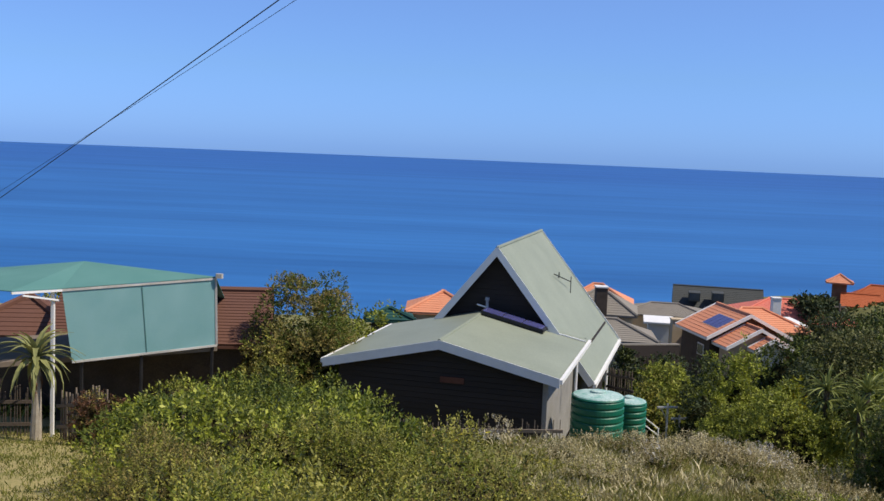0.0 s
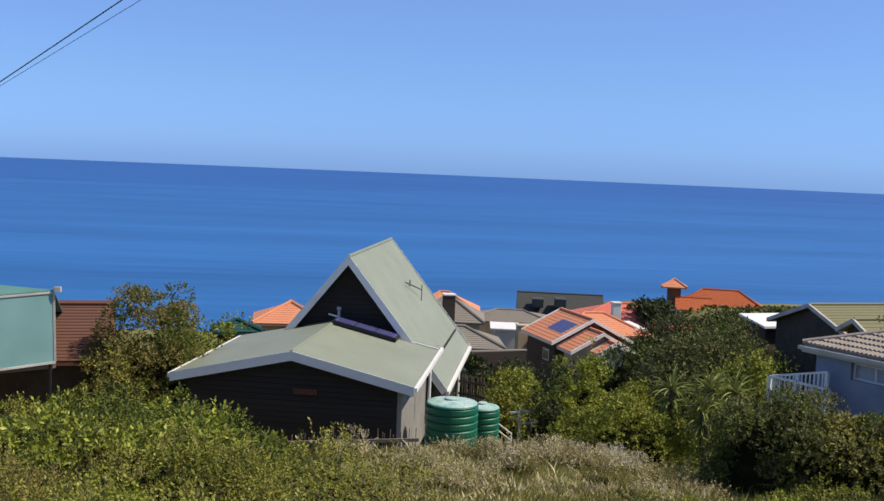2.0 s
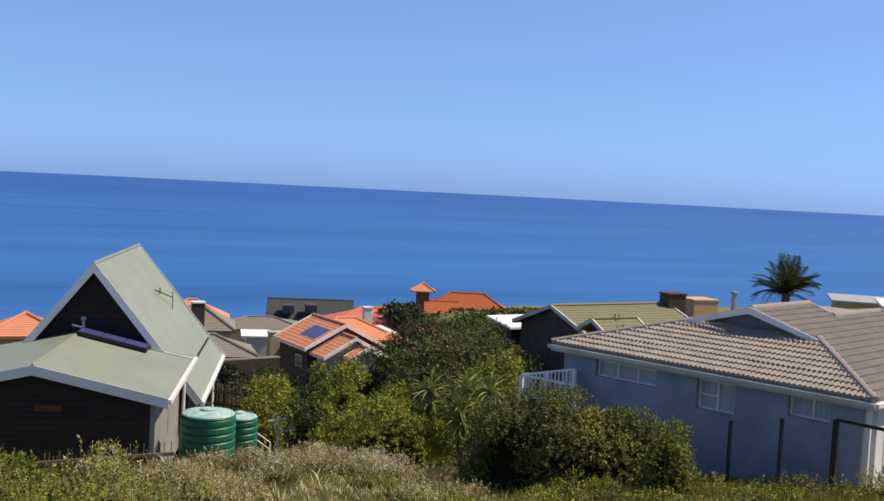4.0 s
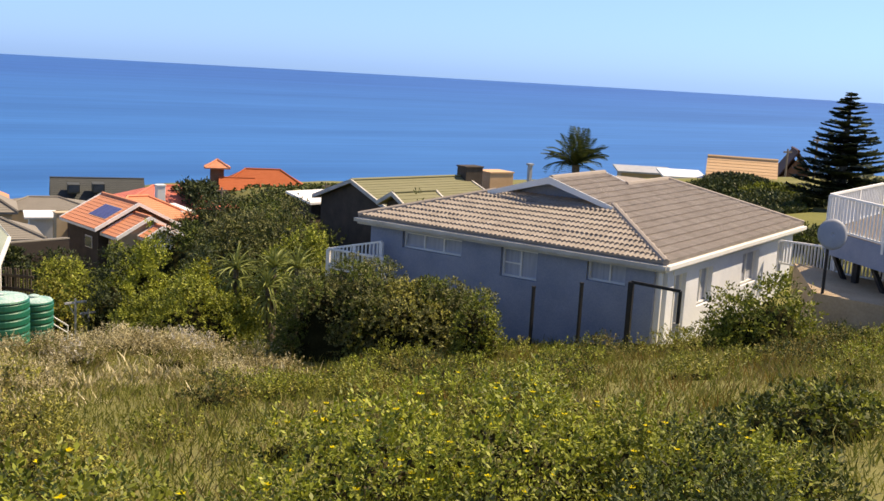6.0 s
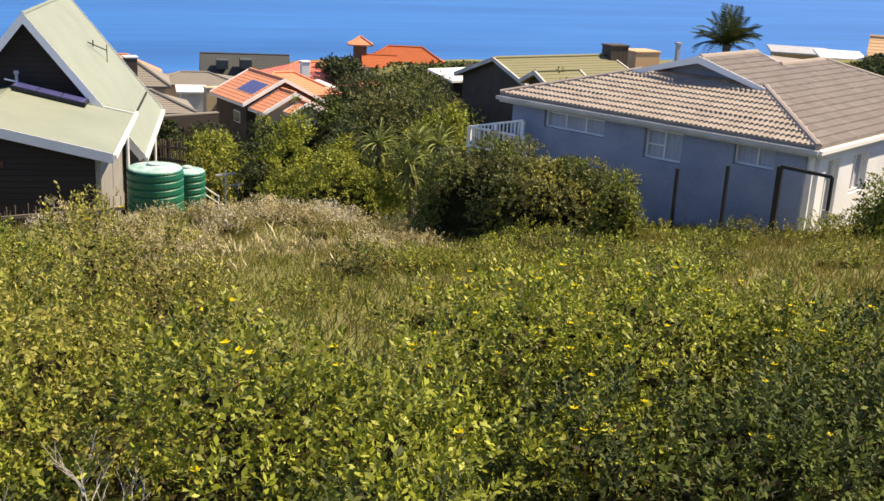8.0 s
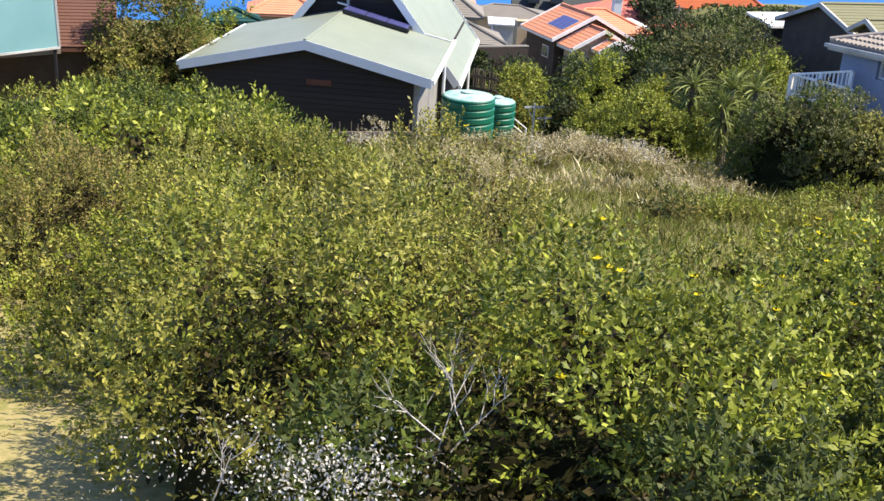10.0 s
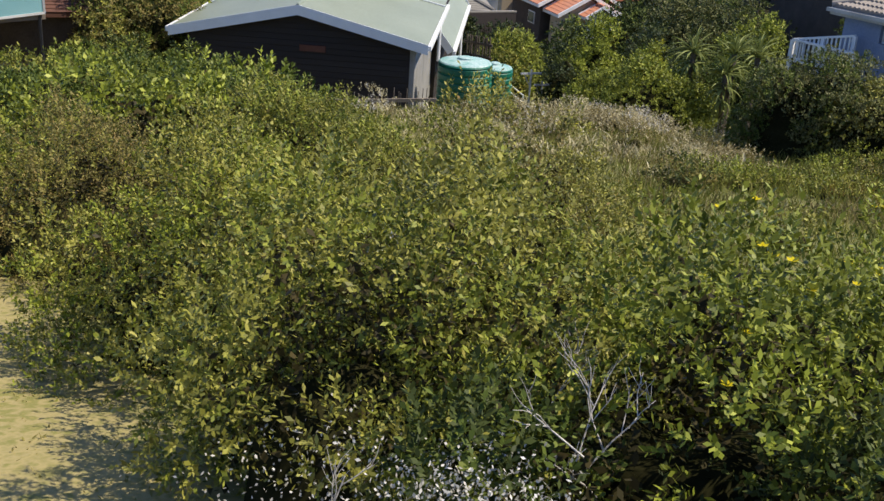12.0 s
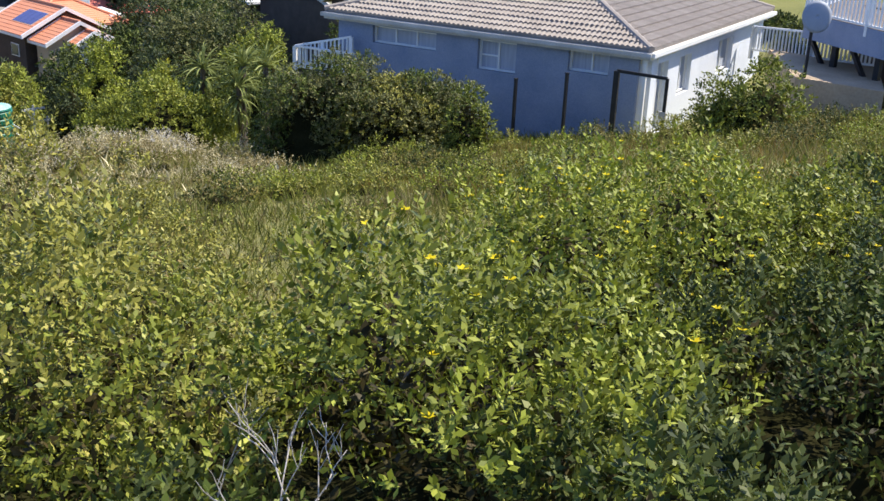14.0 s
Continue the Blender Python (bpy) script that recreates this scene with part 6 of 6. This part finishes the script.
for p, ht in (((52.43, 106.39, -13.38), 8), ((36.82, 106.04, -13.44), 5), ((35.50, 93.74, -12.06), 5), ((74.97, 63.32, -5.45), 9), ((70.13, 56.57, -3.90), 9)):
    t = thing("utility_pole", pose(*p), "slender grey utility pole between the houses", "pole", "utility poles")
    part("shaft", Geo().tube([(0, 0, -ht), (0, 0, 0)], [0.11, 0.08], 7), old_wood, t)
    part("cross_arm", Geo().box(-0.5, -0.05, -0.35, 0.5, 0.05, -0.22), old_wood, t)

# dark dormer windows of the slate roof
for px in ((34.36, 142.20, -18.05), (37.32, 141.44, -17.92)):
    t = thing("dormer", pose(*px, 0, 0, -12), "dark dormer window on the slate roof", "dormer")
    part("cheek", Geo().box(-0.75, -0.3, -0.7, 0.75, 2.5, 0.45), slate, t)
    part("pane", Geo().box(-0.62, -0.36, -0.55, 0.62, -0.31, 0.35), glass, t)

# solar panel on the terracotta roof
ph = thing("solar_array", pose(22.15, 83.4, -12.48, 0, -26.5, 9), "dark solar array on the terracotta roof", "solar array")
part("frame", Geo().box(-0.8, -1.5, -0.05, 0.8, 1.5, 0.02, 0.02), grey_metal, ph)
for i in range(4):
    part("cell_panel", Geo().box(-0.75, -1.45 + i * 0.73, 0.02, 0.75, -0.76 + i * 0.73, 0.035), pv_glass, ph)

rw = thing("retaining_wall", pose(11.52, 65.31, -11.49), "retaining wall coloured dark for shade, with a pale coping, on the slope", "wall")
# wall face in the near-black board colour, to paint it as shaded
part("wall", Geo().prism([(0, 0, 0), (4.0, 2.6, -0.3), (4.0, 2.6, -3.0), (0, 0, -3.0)], (0.1, -0.2, 0)), black_wood, rw)
part("coping", Geo().beam((-0.05, -0.1, 0.04), (4.05, 2.5, -0.26), 0.3, 0.08), grey_tile, rw)

# overhead cables
for a, c, cr in (((-0.35, 16.00, 3.68), (-30.18, 51.86, -9.79), 0.012), ((-0.02, 17.00, 3.84), (-30.17, 51.86, -8.90), 0.006)):
    a, c = Vector(a), Vector(c)
    pts = [a.lerp(c, i / 24) - Vector((0, 0, 0.10 * 4 * (i / 24) * (1 - i / 24))) for i in range(25)]
    ob = new("overhead_cable", Geo().tube(pts, [cr] * 25, 6).mesh("overhead_cable", cable_m, True))
    tagged(ob, "thin black overhead cable against the sky", "cable", "overhead cables")


# ---- bleached dead twigs in the near shrubs ----
def dead_branch(x, y, z, L, seed, lean):
    t = thing("dead_branch", pose(x, y, z), "bleached leafless dead branch caught in the shrub", "branch", "dead branches")
    r = random.Random(seed)

    def grow(p, d, l, rad, depth):
        q = p + d * l
        part("twig", Geo().tube([p, p.lerp(q, 0.5) + Vector((r.uniform(-1, 1), r.uniform(-1, 1), 0)) * l * 0.08, q], [rad, rad * 0.8, rad * 0.55], 5), dead_twig, t)
        if depth:
            for _ in range(3):
                e = (d + Vector((r.uniform(-0.8, 0.8), r.uniform(-0.8, 0.8), r.uniform(-0.3, 0.6)))).normalized()
                grow(p.lerp(q, r.uniform(0.45, 1.0)), e, l * r.uniform(0.45, 0.7), rad * 0.6, depth - 1)

    grow(Vector((0, 0, -0.22)), Vector(lean).normalized(), L, 0.0036, 2)


for i, (p, lean) in enumerate((((-0.33, 4.46, -2.30), (0.5, 0, 0.6)), ((-0.40, 4.32, -2.16), (-0.6, 0.1, 0.5)), ((-0.29, 4.44, -2.40), (-0.5, -0.2, 0.5)), ((-1.22, 4.34, -2.44), (0.3, 0, 0.9)), ((-0.41, 4.79, -2.35), (0.4, 0.2, 0.6)), ((-0.40, 4.42, -2.33), (0.2, 0.2, 0.6)), ((-0.26, 4.49, -2.27), (-0.2, 0.2, 0.7)))):
    dead_branch(*p, 0.25, 60 + i, lean)
for px, rr, nn, sd in (((-0.81, 4.16, -2.38), 0.11, 700, 1), ((-0.74, 6.40, -2.51), 0.07, 170, 2), ((-0.54, 6.17, -2.51), 0.07, 150, 3), ((-0.69, 4.03, -2.35), 0.09, 300, 8), ((-0.96, 4.13, -2.40), 0.10, 260, 9), ((-1.34, 4.64, -2.62), 0.15, 220, 4), ((8.56, 12.84, -4.81), 0.30, 400, 5), ((-1.06, 4.64, -2.53), 0.13, 160, 6), ((-0.59, 4.57, -2.52), 0.12, 120, 7)):
    r = np.random.default_rng(sd)
    d = unit(r.normal(0, 1, (nn, 3)) + np.array([0, 0, 0.5]))
    p = r.normal(0, 1, (nn, 3)) * np.array([rr, rr, rr * 0.5])
    ob = new("seed_heads", tri_mesh("seed_heads", leaf_quads(p, d, unit(r.normal(0, 1, (nn, 3))), r.uniform(0.009, 0.022, nn), r.uniform(0.006, 0.012, nn)), bleached))
    ob.matrix_world = pose(*px)
    tagged(ob, "pale papery seed heads among the leaves", "seed heads", kind="stuff")


# ---- roof tiles of the blue house, last ----
def tile_geo(w=0.33, l=0.40):
    """One concrete tile: two rolls, a step at its lower edge."""
    g = Geo()
    prof = [(0, 0.0), (0.2, 0.05), (0.36, 0.045), (0.5, 0.0), (0.7, 0.05), (0.86, 0.045), (1, 0.0)]
    for y, z in ((0, 0.0), (0, 0.065), (l, 0.012)):
        for x, h in prof:
            g.v.append(((x - 0.5) * w, y, z + (h if z else 0)))
    n = len(prof)
    for j in range(2):
        for i in range(n - 1):
            g.f.append((j * n + i, j * n + i + 1, (j + 1) * n + i + 1, (j + 1) * n + i))
    return g


def lay_tiles():
    T, U = 0.295, 10.58
    c = math.sqrt(1 + T * T)
    gauge, wide = 0.345, 0.30
    base = tile_geo(0.305, 0.40)
    shared = base.mesh("tile", tile_m)
    a = 3.17
    count = 0
    rows = int(a * c / gauge)
    rest = Geo()
    r = random.Random(2)
    for i in range(rows + 1):
        w = i * gauge / c
        lo, hi = w + 0.12, U - w - 0.12
        n = int((hi - lo) / wide)
        for k in range(n):
            u = lo + (k + 0.5) * (hi - lo) / n
            m = Matrix(((-1, 0, 0, -u), (0, 1 / c, -T / c, w), (0, T / c, 1 / c, T * w + 0.012), (0, 0, 0, 1)))
            m = m @ pose(0, 0, r.uniform(0, 0.006), r.uniform(-0.6, 0.6), 0, r.uniform(-0.8, 0.8)) @ Matrix.Diagonal((-1, 1, 1, 1))
            if count < 290:
                ob = new("tile", shared)
                ob.parent = blue_house
                ob.matrix_basis = m
                count += 1
            else:
                rest.add([m @ Vector(v) for v in base.v], base.f)
    # the slope above the side wall
    i = 0
    while True:
        u = i * gauge / c
        if u > 5.2:
            break
        if u < a:
            lo, hi = u + 0.12, 12.38 - u * 2.49 / 4.318 - 0.12
        elif u < 4.25:
            lo, hi = a - 0.25, 12.38 - u * 2.49 / 4.318 - 0.12
        else:
            lo, hi = a - 0.25, 6.6
        n = int((hi - lo) / wide)
        for k in range(n):
            w = lo + (k + 0.5) * (hi - lo) / n
            m = Matrix(((0, -1 / c, T / c, -u), (1, 0, 0, w), (0, T / c, 1 / c, T * u + 0.012), (0, 0, 0, 1)))
            m = m @ pose(0, 0, r.uniform(0, 0.006), r.uniform(-0.6, 0.6), 0, r.uniform(-0.6, 0.6))
            rest.add([m @ Vector(v) for v in base.v], base.f)
        i += 1
    part("tiles", rest, tile_j, blue_house, kind="stuff")


lay_tiles()
